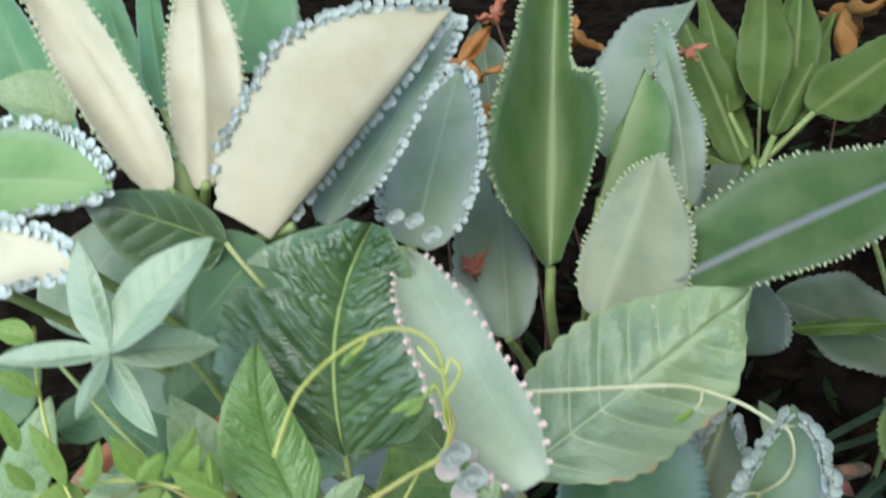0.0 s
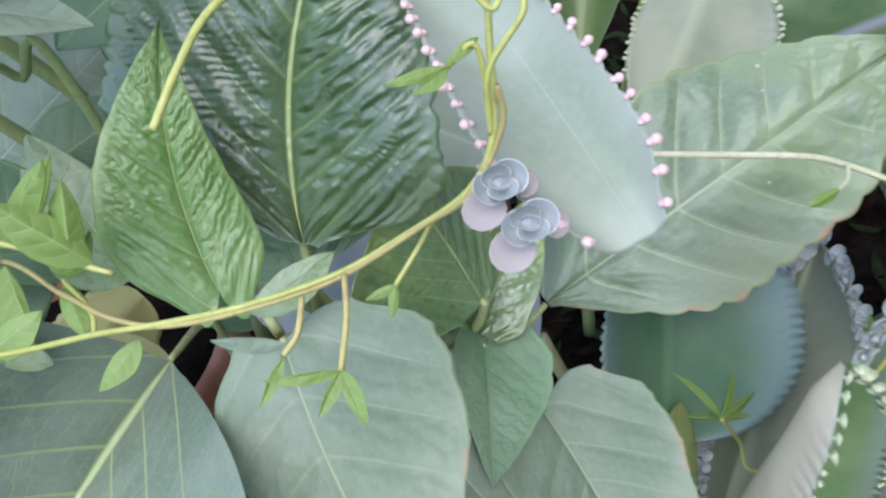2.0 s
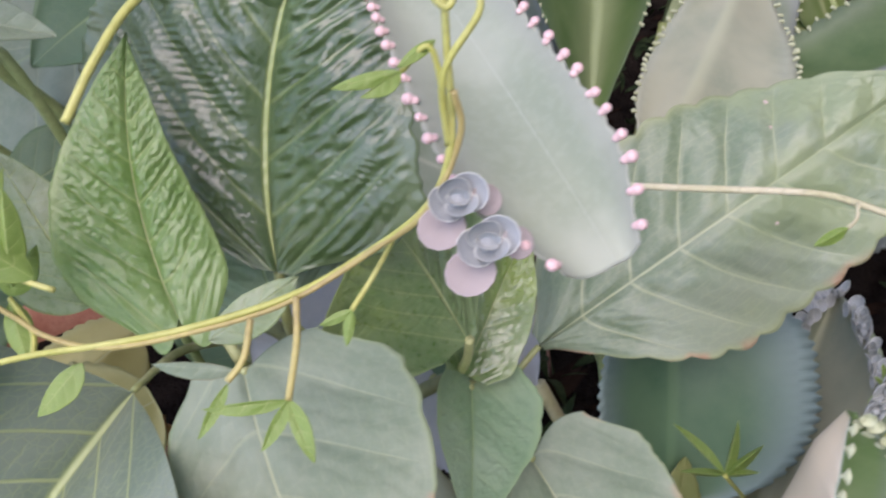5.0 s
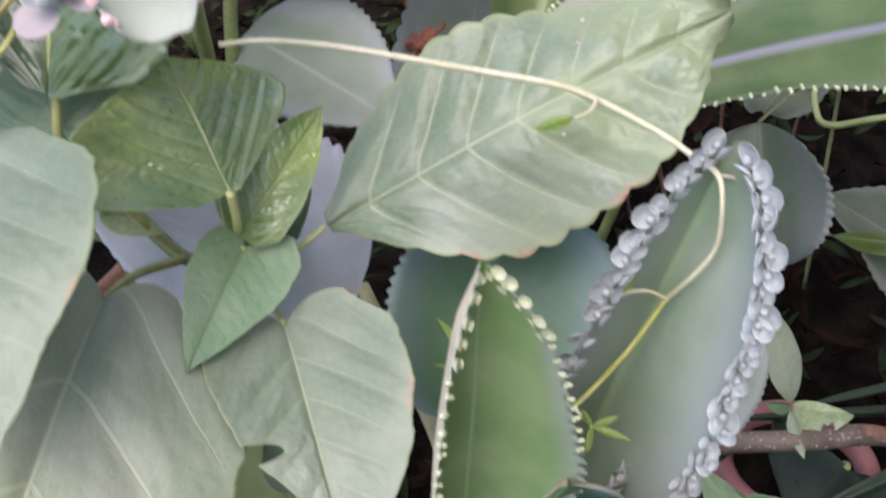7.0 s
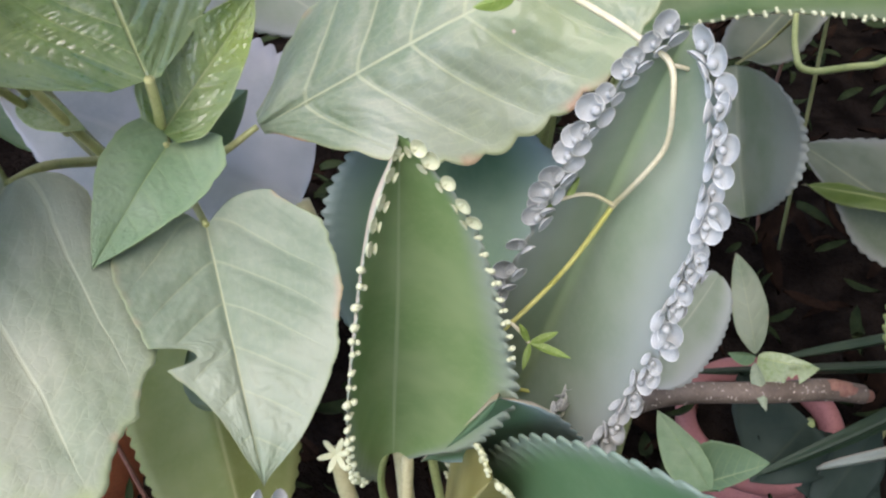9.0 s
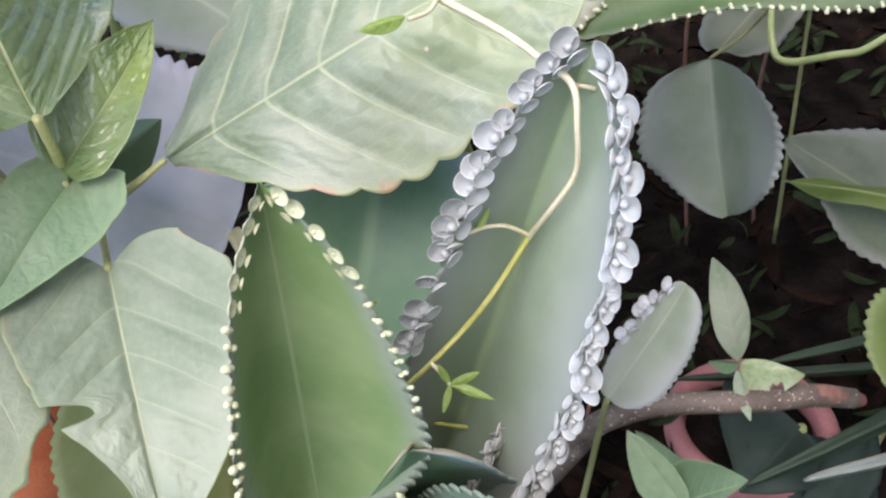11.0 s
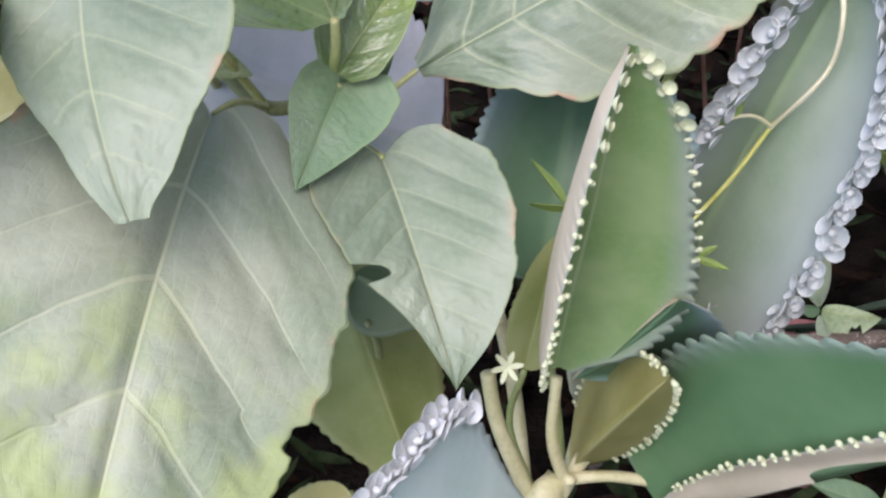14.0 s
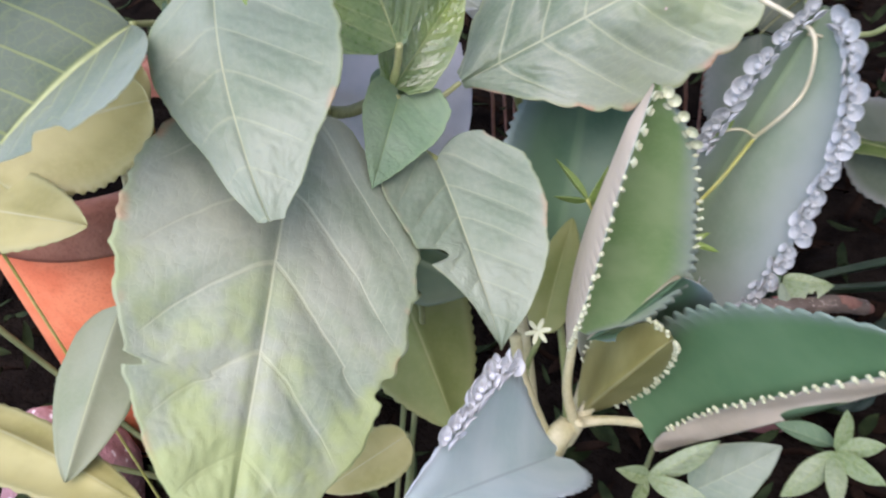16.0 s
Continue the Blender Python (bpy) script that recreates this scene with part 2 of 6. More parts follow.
BLADE = {
    "broad": leaf_material("broad_leaf_top", (0.185, 0.255, 0.16), (0.285, 0.345, 0.24), (0.43, 0.48, 0.28), (0.29, 0.37, 0.18), 0.5, spots=0.85, vein_width=0.055, vein_mix=0.32, rib_width=0.011, edge_from=0.94, bump=0.45, gloss=0.35, scorch=0.5),
    "mottled": leaf_material("mottled_leaf_top", (0.25, 0.32, 0.21), (0.35, 0.40, 0.285), (0.52, 0.57, 0.37), (0.31, 0.39, 0.20), 0.52, spots=0.95, vein_width=0.045, vein_mix=0.62, rib_width=0.01, patch=(0.36, 0.45, 0.17), edge_from=0.92, bump=0.45, gloss=0.3, scorch=0.8),
    "ribbed": leaf_material("ribbed_leaf_top", (0.18, 0.25, 0.175), (0.27, 0.335, 0.25), (0.50, 0.58, 0.25), (0.28, 0.35, 0.23), 0.45, vein_width=0.065, vein_mix=0.85, rib_width=0.024, edge_from=0.93, bump=0.5, gloss=0.5),
    "kaldark": leaf_material("succulent_leaf_dark", (0.045, 0.085, 0.028), (0.08, 0.125, 0.05), (0.2, 0.25, 0.12), (0.11, 0.15, 0.09), 0.5, vein_mix=0.0, rib_width=0.1, glow=0.1, bump=0.1),
    "glossy": leaf_material("glossy_leaf_top", (0.036, 0.08, 0.019), (0.068, 0.125, 0.042), (0.34, 0.42, 0.12), (0.18, 0.25, 0.12), 0.36, vein_width=0.08, vein_mix=0.22, rib_width=0.018, glow=0.12, bump=0.9, gloss=0.9, coat=0.35),
    "broad_back": leaf_material("broad_leaf_back", (0.20, 0.25, 0.13), (0.26, 0.30, 0.18), (0.38, 0.44, 0.24), (0.24, 0.28, 0.15), 0.6),
    "fresh": leaf_material("fresh_leaf_top", (0.22, 0.32, 0.135), (0.34, 0.42, 0.25), (0.48, 0.57, 0.22), (0.31, 0.42, 0.16), 0.28, glow=0.28, vein_width=0.06, vein_mix=0.4, bump=0.9, edge_from=0.85, gloss=0.55),
    "dark": leaf_material("dark_leaf", (0.085, 0.165, 0.085), (0.135, 0.23, 0.12), (0.24, 0.34, 0.15), (0.13, 0.22, 0.1), 0.5),
    "dry": leaf_material("dry_petal", (0.40, 0.10, 0.06), (0.52, 0.20, 0.12), (0.4, 0.12, 0.07), (0.5, 0.22, 0.14), 0.6, vein_mix=0.0, glow=0.2),
    "brown": leaf_material("dry_leaf_brown", (0.36, 0.14, 0.03), (0.50, 0.24, 0.07), (0.5, 0.28, 0.1), (0.4, 0.18, 0.06), 0.6, vein_mix=0.2, glow=0.2),
    "young": leaf_material("young_leaf_top", (0.18, 0.30, 0.05), (0.275, 0.395, 0.11), (0.46, 0.54, 0.2), (0.3, 0.42, 0.1), 0.4, glow=0.35),
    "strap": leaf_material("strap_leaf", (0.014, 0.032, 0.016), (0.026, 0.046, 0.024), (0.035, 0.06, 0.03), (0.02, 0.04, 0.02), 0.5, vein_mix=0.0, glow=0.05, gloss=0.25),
    "strapgrey": leaf_material("strap_leaf_grey", (0.10, 0.14, 0.115), (0.15, 0.18, 0.14), (0.16, 0.19, 0.14), (0.2, 0.15, 0.1), 0.45, vein_mix=0.0, glow=0.05),
    "kalmid": leaf_material("succulent_leaf_mid", (0.15, 0.255, 0.085), (0.235, 0.335, 0.14), (0.29, 0.38, 0.2), (0.30, 0.33, 0.31), 0.5, vein_mix=0.0, rib_width=0.02, glow=0.08, bump=0.1, edge_from=0.7, gloss=0.35),
    "kaldeep": leaf_material("succulent_leaf_deep", (0.075, 0.17, 0.07), (0.11, 0.215, 0.095), (0.14, 0.24, 0.12), (0.21, 0.26, 0.22), 0.5, vein_mix=0.0, rib_width=0.05, glow=0.06, bump=0.1, edge_from=0.8),
    "kalteal": leaf_material("succulent_leaf_teal", (0.06, 0.14, 0.07), (0.10, 0.19, 0.10), (0.12, 0.22, 0.11), (0.25, 0.34, 0.36), 0.5, vein_mix=0.0, rib_width=0.05, glow=0.06, bump=0.1, edge_from=0.45),
    "kalblue": leaf_material("succulent_leaf_blue", (0.41, 0.55, 0.50), (0.52, 0.63, 0.58), (0.34, 0.43, 0.40), (0.42, 0.48, 0.47), 0.5, vein_mix=0.0, rib_width=0.02, glow=0.08, bump=0.1),
    "kalpale": leaf_material("succulent_leaf_pale", (0.25, 0.30, 0.205), (0.345, 0.385, 0.285), (0.42, 0.45, 0.36), (0.31, 0.33, 0.27), 0.6, vein_mix=0.0, rib_width=0.004, glow=0.08, bump=0.1, edge_from=0.5, gloss=0.25),
    "lilac": leaf_material("succulent_leaf_lilac", (0.34, 0.38, 0.365), (0.45, 0.485, 0.465), (0.42, 0.45, 0.43), (0.44, 0.455, 0.47), 0.5, vein_mix=0.0, rib_width=0.03, glow=0.06, bump=0.1),
    "kal": leaf_material("succulent_leaf_top", (0.165, 0.225, 0.14), (0.23, 0.28, 0.205), (0.28, 0.33, 0.23), (0.275, 0.305, 0.295), 0.5, vein_mix=0.0, rib_width=0.03, glow=0.08, bump=0.1, edge_from=0.35),
    "kalgreen": leaf_material("succulent_leaf_green", (0.085, 0.165, 0.045), (0.14, 0.22, 0.08), (0.30, 0.36, 0.19), (0.15, 0.22, 0.13), 0.5, vein_mix=0.0, rib_width=0.34, glow=0.1, bump=0.1, edge_from=0.6, gloss=0.3),
    "kalunder": leaf_material("succulent_leaf_underside", (0.41, 0.365, 0.245), (0.51, 0.455, 0.315), (0.50, 0.47, 0.33), (0.41, 0.385, 0.29), 0.55, vein_mix=0.0, rib_width=0.06, glow=0.08, bump=0.12, gloss=0.3),
    "cream": leaf_material("succulent_leaf_cream", (0.48, 0.43, 0.30), (0.57, 0.515, 0.38), (0.53, 0.50, 0.36), (0.48, 0.47, 0.37), 0.55, vein_mix=0.15, vein_width=0.2, glow=0.1, bump=0.12, gloss=0.3),
    "kalbloom": leaf_material("succulent_leaf_bloom", (0.19, 0.265, 0.165), (0.25, 0.315, 0.22), (0.22, 0.31, 0.16), (0.29, 0.325, 0.315), 0.55, vein_mix=0.0, rib_width=0.09, glow=0.08, bump=0.1, edge_from=0.3, gloss=0.3),
    "kalgroove": leaf_material("succulent_leaf_grooved", (0.052, 0.10, 0.03), (0.09, 0.14, 0.052), (0.21, 0.21, 0.25), (0.15, 0.19, 0.12), 0.5, vein_mix=0.0, rib_width=0.08, glow=0.1, bump=0.2, edge_from=0.7, gloss=0.3),
    "kalbeige": leaf_material("succulent_leaf_beige", (0.22, 0.26, 0.175), (0.30, 0.32, 0.215), (0.34, 0.37, 0.24), (0.30, 0.33, 0.25), 0.55, vein_mix=0.0, rib_width=0.12, glow=0.08, bump=0.12, gloss=0.3),
    "tender": leaf_material("tender_leaf_top", (0.18, 0.30, 0.15), (0.285, 0.395, 0.235), (0.31, 0.43, 0.17), (0.28, 0.41, 0.19), 0.45, glow=0.2, vein_width=0.07, vein_mix=0.15, bump=0.6, edge_from=0.85, gloss=0.45, rib_width=0.012),
    "kalwild": leaf_material("succulent_leaf_wild", (0.058, 0.10, 0.02), (0.095, 0.14, 0.036), (0.19, 0.23, 0.09), (0.13, 0.17, 0.07), 0.5, vein_mix=0.0, rib_width=0.1, glow=0.1, bump=0.1, gloss=0.2),
    # leaf green taken near black: deep shade is put into its colour
    "deepshade": leaf_material("deep_shade_leaf", (0.014, 0.028, 0.02), (0.026, 0.042, 0.03), (0.025, 0.04, 0.025), (0.014, 0.024, 0.018), 0.6, gloss=0.15, glow=0.05),
    "lush": leaf_material("lush_leaf_top", (0.12, 0.25, 0.045), (0.22, 0.355, 0.11), (0.44, 0.54, 0.17), (0.26, 0.38, 0.11), 0.38, glow=0.36, vein_width=0.06, vein_mix=0.4, bump=0.9, edge_from=0.85, gloss=0.8, rib_width=0.014, coat=0.3),
    "sunlit": leaf_material("sunlit_leaf_top", (0.085, 0.185, 0.035), (0.25, 0.36, 0.14), (0.52, 0.60, 0.24), (0.33, 0.44, 0.16), 0.3, glow=0.3, vein_width=0.08, vein_mix=0.3, bump=0.7, edge_from=0.85, gloss=1.0, patch=(0.33, 0.46, 0.09), rib_width=0.014, coat=0.9),
    # shaded copy of "kal", its colours lowered to stand for shade
    "kalshade": leaf_material("succulent_leaf_shaded", (0.075, 0.105, 0.065), (0.12, 0.145, 0.098), (0.17, 0.2, 0.12), (0.19, 0.205, 0.185), 0.55, vein_mix=0.0, rib_width=0.03, glow=0.06, bump=0.1, gloss=0.25),
    "veined": leaf_material("veined_leaf_top", (0.165, 0.235, 0.13), (0.265, 0.325, 0.215), (0.50, 0.55, 0.32), (0.33, 0.38, 0.17), 0.42, spots=0.85, vein_width=0.055, vein_mix=0.58, rib_width=0.012, edge_from=0.9, bump=0.5, gloss=0.5, patch=(0.265, 0.335, 0.165), scorch=0.9, coat=0.15),
    "palm": leaf_material("palmate_leaf_top", (0.27, 0.36, 0.24), (0.39, 0.46, 0.34), (0.5, 0.57, 0.36), (0.34, 0.42, 0.27), 0.36, glow=0.2, vein_width=0.06, vein_mix=0.35, bump=0.6, edge_from=0.9, gloss=0.5),
    "sedge": leaf_material("yellow_green_leaf", (0.15, 0.19, 0.05), (0.22, 0.25, 0.085), (0.3, 0.33, 0.13), (0.25, 0.27, 0.1), 0.55, vein_mix=0.1, glow=0.15, bump=0.15, gloss=0.25),
    "olive": leaf_material("olive_leaf", (0.25, 0.245, 0.07), (0.35, 0.335, 0.12), (0.36, 0.37, 0.19), (0.31, 0.32, 0.14), 0.5, vein_mix=0.1, glow=0.12, bump=0.12),
}
BACK = {"broad_back": "broad_back", "palm": "broad_back", "sedge": "sedge", "veined": "broad_back", "kalshade": "kalshade", "lush": "broad_back", "sunlit": "broad_back", "tender": "broad_back", "deepshade": "deepshade", "kalwild": "kalunder", "kalbloom": "kalunder", "kalgroove": "kalunder", "kalbeige": "kalunder", "ribbed": "broad_back", "kaldark": "kalunder", "mottled": "broad_back", "glossy": "broad_back", "kalpale": "kal", "dry": "dry", "brown": "brown", "young": "young", "strap": "strap", "strapgrey": "strap", "kalmid": "kalunder", "kaldeep": "kalunder", "kalteal": "kalunder", "kalblue": "kal", "lilac": "kal", "broad": "broad_back", "fresh": "broad_back", "dark": "broad_back", "kal": "kalunder", "kalgreen": "kalunder", "kalunder": "kal", "cream": "kal", "olive": "olive"}
STEM = plain_material("pale_stem", (0.42, 0.41, 0.21), (0.52, 0.50, 0.29), 40.0, 0.5)
GREEN_STEM = plain_material("green_stem", (0.22, 0.29, 0.10), (0.30, 0.36, 0.14), 60.0, 0.5)
VINE = plain_material("vine_stem", (0.36, 0.38, 0.085), (0.44, 0.45, 0.14), 50.0, 0.42)
CREAM_VINE = plain_material("cream_vine_stem", (0.46, 0.45, 0.26), (0.55, 0.53, 0.35), 50.0, 0.42)
WEED_STEM = plain_material("weed_petiole", (0.33, 0.37, 0.13), (0.43, 0.46, 0.20), 60.0, 0.45)
WOODY = plain_material("weed_stem", (0.13, 0.16, 0.06), (0.19, 0.21, 0.09), 40.0, 0.6)
RED_VINE = plain_material("vine_stem_reddish", (0.33, 0.27, 0.10), (0.40, 0.36, 0.12), 50.0, 0.45)
KNOB = plain_material("broken_wood", (0.17, 0.08, 0.055), (0.23, 0.125, 0.085), 120.0, 0.7, 0.6)
# brown lowered almost to black in place of shade on the ground
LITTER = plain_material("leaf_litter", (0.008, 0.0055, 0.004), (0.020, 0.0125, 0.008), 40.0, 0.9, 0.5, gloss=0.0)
STONE = plain_material("stone", (0.24, 0.11, 0.11), (0.34, 0.2, 0.19), 40.0, 0.8, 0.6, 150.0, 0.004, (0.6, 0.55, 0.53))
PLASTER = plain_material("wall_plaster", (0.42, 0.40, 0.36), (0.5, 0.48, 0.44), 3.0, 0.9, 0.3, 60.0)
BARK = plain_material("twig_bark", (0.085, 0.068, 0.048), (0.135, 0.11, 0.08), 70.0, 0.6, 0.5, spots=(0.42, 0.38, 0.32))
# the plants' shade over the soil is put into this base colour
SOIL = plain_material("soil_darkened_for_shade", (0.006, 0.005, 0.004), (0.015, 0.012, 0.009), 30.0, 0.95, 0.8, 220.0, 0.006, gloss=0.0)
TERRACOTTA = plain_material("terracotta", (0.58, 0.15, 0.055), (0.68, 0.22, 0.09), 25.0, 0.75, 0.3)
PINK_CLAY = plain_material("pink_clay", (0.24, 0.10, 0.088), (0.32, 0.14, 0.12), 25.0, 0.7, 0.3)
PLANTLET = plain_material("plantlet_glaucous", (0.30, 0.335, 0.305), (0.37, 0.405, 0.37), 300.0, 0.6, 0.1)
PLANTLET_RIM = plain_material("plantlet_pale_rim", (0.50, 0.53, 0.47), (0.58, 0.61, 0.54), 300.0, 0.55, 0.1)
WHITE_PLANTLET = plain_material("plantlet_whitish", (0.44, 0.49, 0.48), (0.54, 0.58, 0.56), 300.0, 0.55, 0.1)
BUD = plain_material("plantlet_bud", (0.40, 0.45, 0.25), (0.50, 0.53, 0.34), 300.0, 0.5, 0.1)
PINK_BUD = plain_material("plantlet_pink", (0.62, 0.40, 0.37), (0.74, 0.56, 0.51), 300.0, 0.5, 0.1)


# ---- builders ----
def thing(name, base, label, category, group="", kind=""):
    """A thing's Empty, at its base."""
    return tagged(mark(new(name), base), label, category, group, kind)


def mark(ob, base):
    ob.location = base
    return ob


def part(name, me, mats, parent=None, label="", smooth=True):
    """One mesh object, in world coordinates, under a thing or a part."""
    for m in mats:
        me.materials.append(m)
    if smooth:
        me.polygons.foreach_set("use_smooth", [True] * len(me.polygons))
    ob = new(name, me)
    if parent:
        hang(ob, parent)
    return tagged(ob, label)


def hang(ob, parent):
    ob.parent = parent
    top = parent.parent if parent.parent else parent
    ob.matrix_parent_inverse = Matrix.Translation(top.location).inverted() if parent.parent is None else Matrix.Identity(4)


SHAPES = {"strap": (0.28, 0.45), "oblong": (0.45, 0.42), "kalround": (0.36, 0.44), "ovate": (0.50, 0.95), "heart": (0.34, 1.0), "lance": (0.75, 0.95), "kal": (0.42, 0.78)}


def blade(B, T, L, R, shape, sag, cup, teeth, wave, veins, quilt, bites, seed, lobe=0.0, slope=1.0, rag=0.03, bow=0.0, crinkle=None):
    """The blade's own form: where (u along, s across from -1 to 1) lies, its up, and its width."""
    B, T, L, R = (Vector(p) for p in (B, T, L, R))
    axis = T - B
    n = (R - L).cross(axis).normalized()
    length = axis.length
    beside = axis.cross(n).normalized() * (1 if axis.cross(n).dot(R - L) > 0 else -1)
    form = SHAPES[shape] if isinstance(shape, str) else shape
    a, b = form if isinstance(form[0], (int, float)) else (0.5, 0.9)
    cups = cup if isinstance(cup, tuple) else (cup, cup)
    top = (a / (a + b)) ** a * (b / (a + b)) ** b

    def wide(u, k=0):
        if not isinstance(form[0], (int, float)):
            # half-widths at even steps from base to tip, joined by a smooth line
            w = form[k]
            x = min(max(u, 0.0), 0.9999) * (len(w) - 1)
            i = int(x)
            p0, p1, p2, p3 = (w[max(i - 1, 0)], w[i], w[i + 1], w[min(i + 2, len(w) - 1)])
            t = x - i
            return max(0.0, 0.5 * (2 * p1 + (p2 - p0) * t + (2 * p0 - 5 * p1 + 4 * p2 - p3) * t * t + (3 * p1 - p0 - 3 * p2 + p3) * t**3))
        return max(u, 0.0) ** a * max(1 - u, 0.0) ** b / top

    def rib(u):
        return B + axis * u + (n * sag + beside * bow) * (length * 4 * u * (1 - u))

    sides = []
    for k, P in enumerate((L, R)):
        u = min(max((P - B).dot(axis) / length**2, 0.12), 0.85)
        sides.append((P - rib(u)) / max(wide(u, k), 0.2))
    rnd = random.Random(seed)
    ph = [rnd.uniform(0, 6.28) for _ in range(6)]

    def at(u, s):
        k = 0 if s < 0 else 1
        V, q = sides[k], abs(s)
        f = wide(u, k)
        f *= 1 + 0.02 * math.sin(7 * u + ph[k]) + 0.012 * math.sin(17 * u + ph[k + 2])
        if teeth and q > 0.8:
            f *= 1 + (q - 0.8) * 5 * 0.06 * (abs(math.sin(math.pi * teeth * u + ph[k])) - 0.5)
        if not teeth and q > 0.85:
            f *= 1 + (q - 0.85) / 0.15 * rag * (0.7 * noise.noise((u * 13, k * 9.0, seed * 3.1)) + 0.5 * noise.noise((u * 37, k * 9.0, seed * 1.3)))
        for bu, side, deep, broad in bites:
            if (side == "L") == (k == 0):
                e = abs(u - bu) / broad
                if e < 1:
                    f *= 1 - deep * (1 - e**4) * (1 + 0.2 * math.sin(40 * u))
        w = V.length * f
        p = rib(u) + V * (f * q) - n * (cups[k] * w * 4 * q * (1 - q))
        if lobe and u < 0.25:
            p -= axis * (lobe * (q * (1.35 - q) / 0.455) * (1 - u / 0.25) ** 2)
        p += n * (wave * length * q * q * math.sin(11 * u + ph[4] + 2.5 * k))
        p += n * (0.004 * length * math.sin(9 * u + 5 * s + ph[5]))
        if veins:
            y = u * veins - slope * veins * (V.length * f / length) * (0.75 * q + 0.18 * q * q) + 0.12 * k * (1 - math.exp(-5 * q))
            g = (y + 10) % 1.0
            p += n * (0.0035 * length * quilt * math.sin(math.pi * g) * min(1, 3 * q) * (1 - q * q) * min(1, f * 2) * 1.4)
            p -= n * (0.003 * length * quilt * math.exp(-((q / 0.06) ** 2)))
            if crinkle:
                # puckers between the side veins: ridges along them, broken up crosswise
                ridges, bumps, high = crinkle
                drift = noise.noise((y * 1.3 + 7 * k, q * 5, seed * 1.7))
                ridge = math.sin(6.283 * (y * ridges + 0.55 * drift + 0.35 * noise.noise((y * 4, q * 9, seed))))
                cross = 0.55 + 0.45 * math.sin(6.283 * (q * bumps + 1.6 * noise.noise((y * 2.1, q * 3, seed + 5.0))))
                p += n * (high * (ridge * cross + 0.9 * drift) * min(1, 7 * q) * min(1, 5 * (1 - q), 9 * (1 - u), 9 * u))
        return p

    def vein_line(u, s):
        k = 0 if s < 0 else 1
        f = wide(u, k)
        return u * veins + 0.12 * k * (1 - math.exp(-5 * abs(s))) - slope * veins * (sides[k].length * f / length) * (0.75 * abs(s) + 0.18 * s * s) + 0.5

    return at, vein_line, n, length


COUNT = [0]


def leaf(plant, name, B, T, L, R, mat="kal", shape="kal", sag=0.04, cup=0.05, teeth=0, wave=0.0, veins=0, quilt=2.0, bites=(), pl="", label="", nu=0, ns=0, lobe=0.0, slope=1.0, rag=0.03, fold="", bow=0.0, crinkle=None, rim=((0.09, 0.995), (0.09, 0.995))):
    """A leaf under its plant, from base, tip and the broadest points of its two margins; a thick succulent or a thin veined blade, with its plantlets."""
    COUNT[0] += 1
    seed = COUNT[0]
    at, vein_line, n, length = blade(B, T, L, R, shape, sag, cup, teeth, wave, veins, quilt, bites, seed, lobe, slope, rag, bow, crinkle)
    nu = nu or (max(4 * teeth, 40) if teeth else (96 if veins else 40))
    ns = ns or ((34 if crinkle else 12) if veins else 8)
    nu = 230 if crinkle else nu
    thick = (0.0028 if mat in ("kal", "kalgreen", "kalunder", "cream", "kalmid", "kaldeep", "kaldark", "kalteal", "kalblue", "kalpale", "lilac", "kalbloom", "kalgroove", "kalbeige", "kalwild", "kalshade") else 0.0007)
    us = [0.004 + 0.992 * i / nu for i in range(nu + 1)]
    ss = [j / ns for j in range(-ns, ns + 1)]
    cols = 2 * ns + 1
    verts, uvs, uv2 = [], [], []
    for lay in (0, 1):
        for u in us:
            for s in ss:
                p = at(u, s)
                if lay:
                    p = p - n * (thick * (1 - 0.75 * s**4) * min(1, 6 * u, 8 * (1 - u)) + 0.0002)
                verts.append(p)
                uvs.append((s * 0.5 + 0.5, u))
                uv2.append((abs(s), vein_line(u, s) if veins else 0.0))
    faces, slot = [], []
    half = (nu + 1) * cols
    for i in range(nu):
        for j in range(cols - 1):
            q = i * cols + j
            turned = (fold == "L" and j < ns) or (fold == "R" and j >= ns)
            faces.append((q, q + 1, q + 1 + cols, q + cols))
            slot.append(1 if turned else 0)
            faces.append((half + q, half + q + cols, half + q + 1 + cols, half + q + 1))
            slot.append(0 if turned else 1)
        for j, flip in ((0, 0), (cols - 1, 1)):
            q = i * cols + j
            f = (q, q + cols, half + q + cols, half + q)
            faces.append(f[::-1] if flip else f)
            slot.append(0)
    for i, flip in ((0, 1), (nu, 0)):
        for j in range(cols - 1):
            q = i * cols + j
            f = (q, q + 1, half + q + 1, half + q)
            faces.append(f[::-1] if not flip else f)
            slot.append(0)
    me = bpy.data.meshes.new(name)
    me.from_pydata(verts, [], faces)
    me.polygons.foreach_set("material_index", slot)
    for key, data in (("blade", uvs), ("veins", uv2)):
        layer = me.uv_layers.new(name=key)
        idx = np.empty(len(me.loops), dtype=np.int32)
        me.loops.foreach_get("vertex_index", idx)
        layer.data.foreach_set("uv", np.array(data, dtype=np.float32)[idx].ravel())
    ob = part(name, me, (BLADE[mat], BLADE[BACK[mat]]), plant, label)
    if pl:
        fringe(ob, at, n, pl, seed, rim)
    return ob


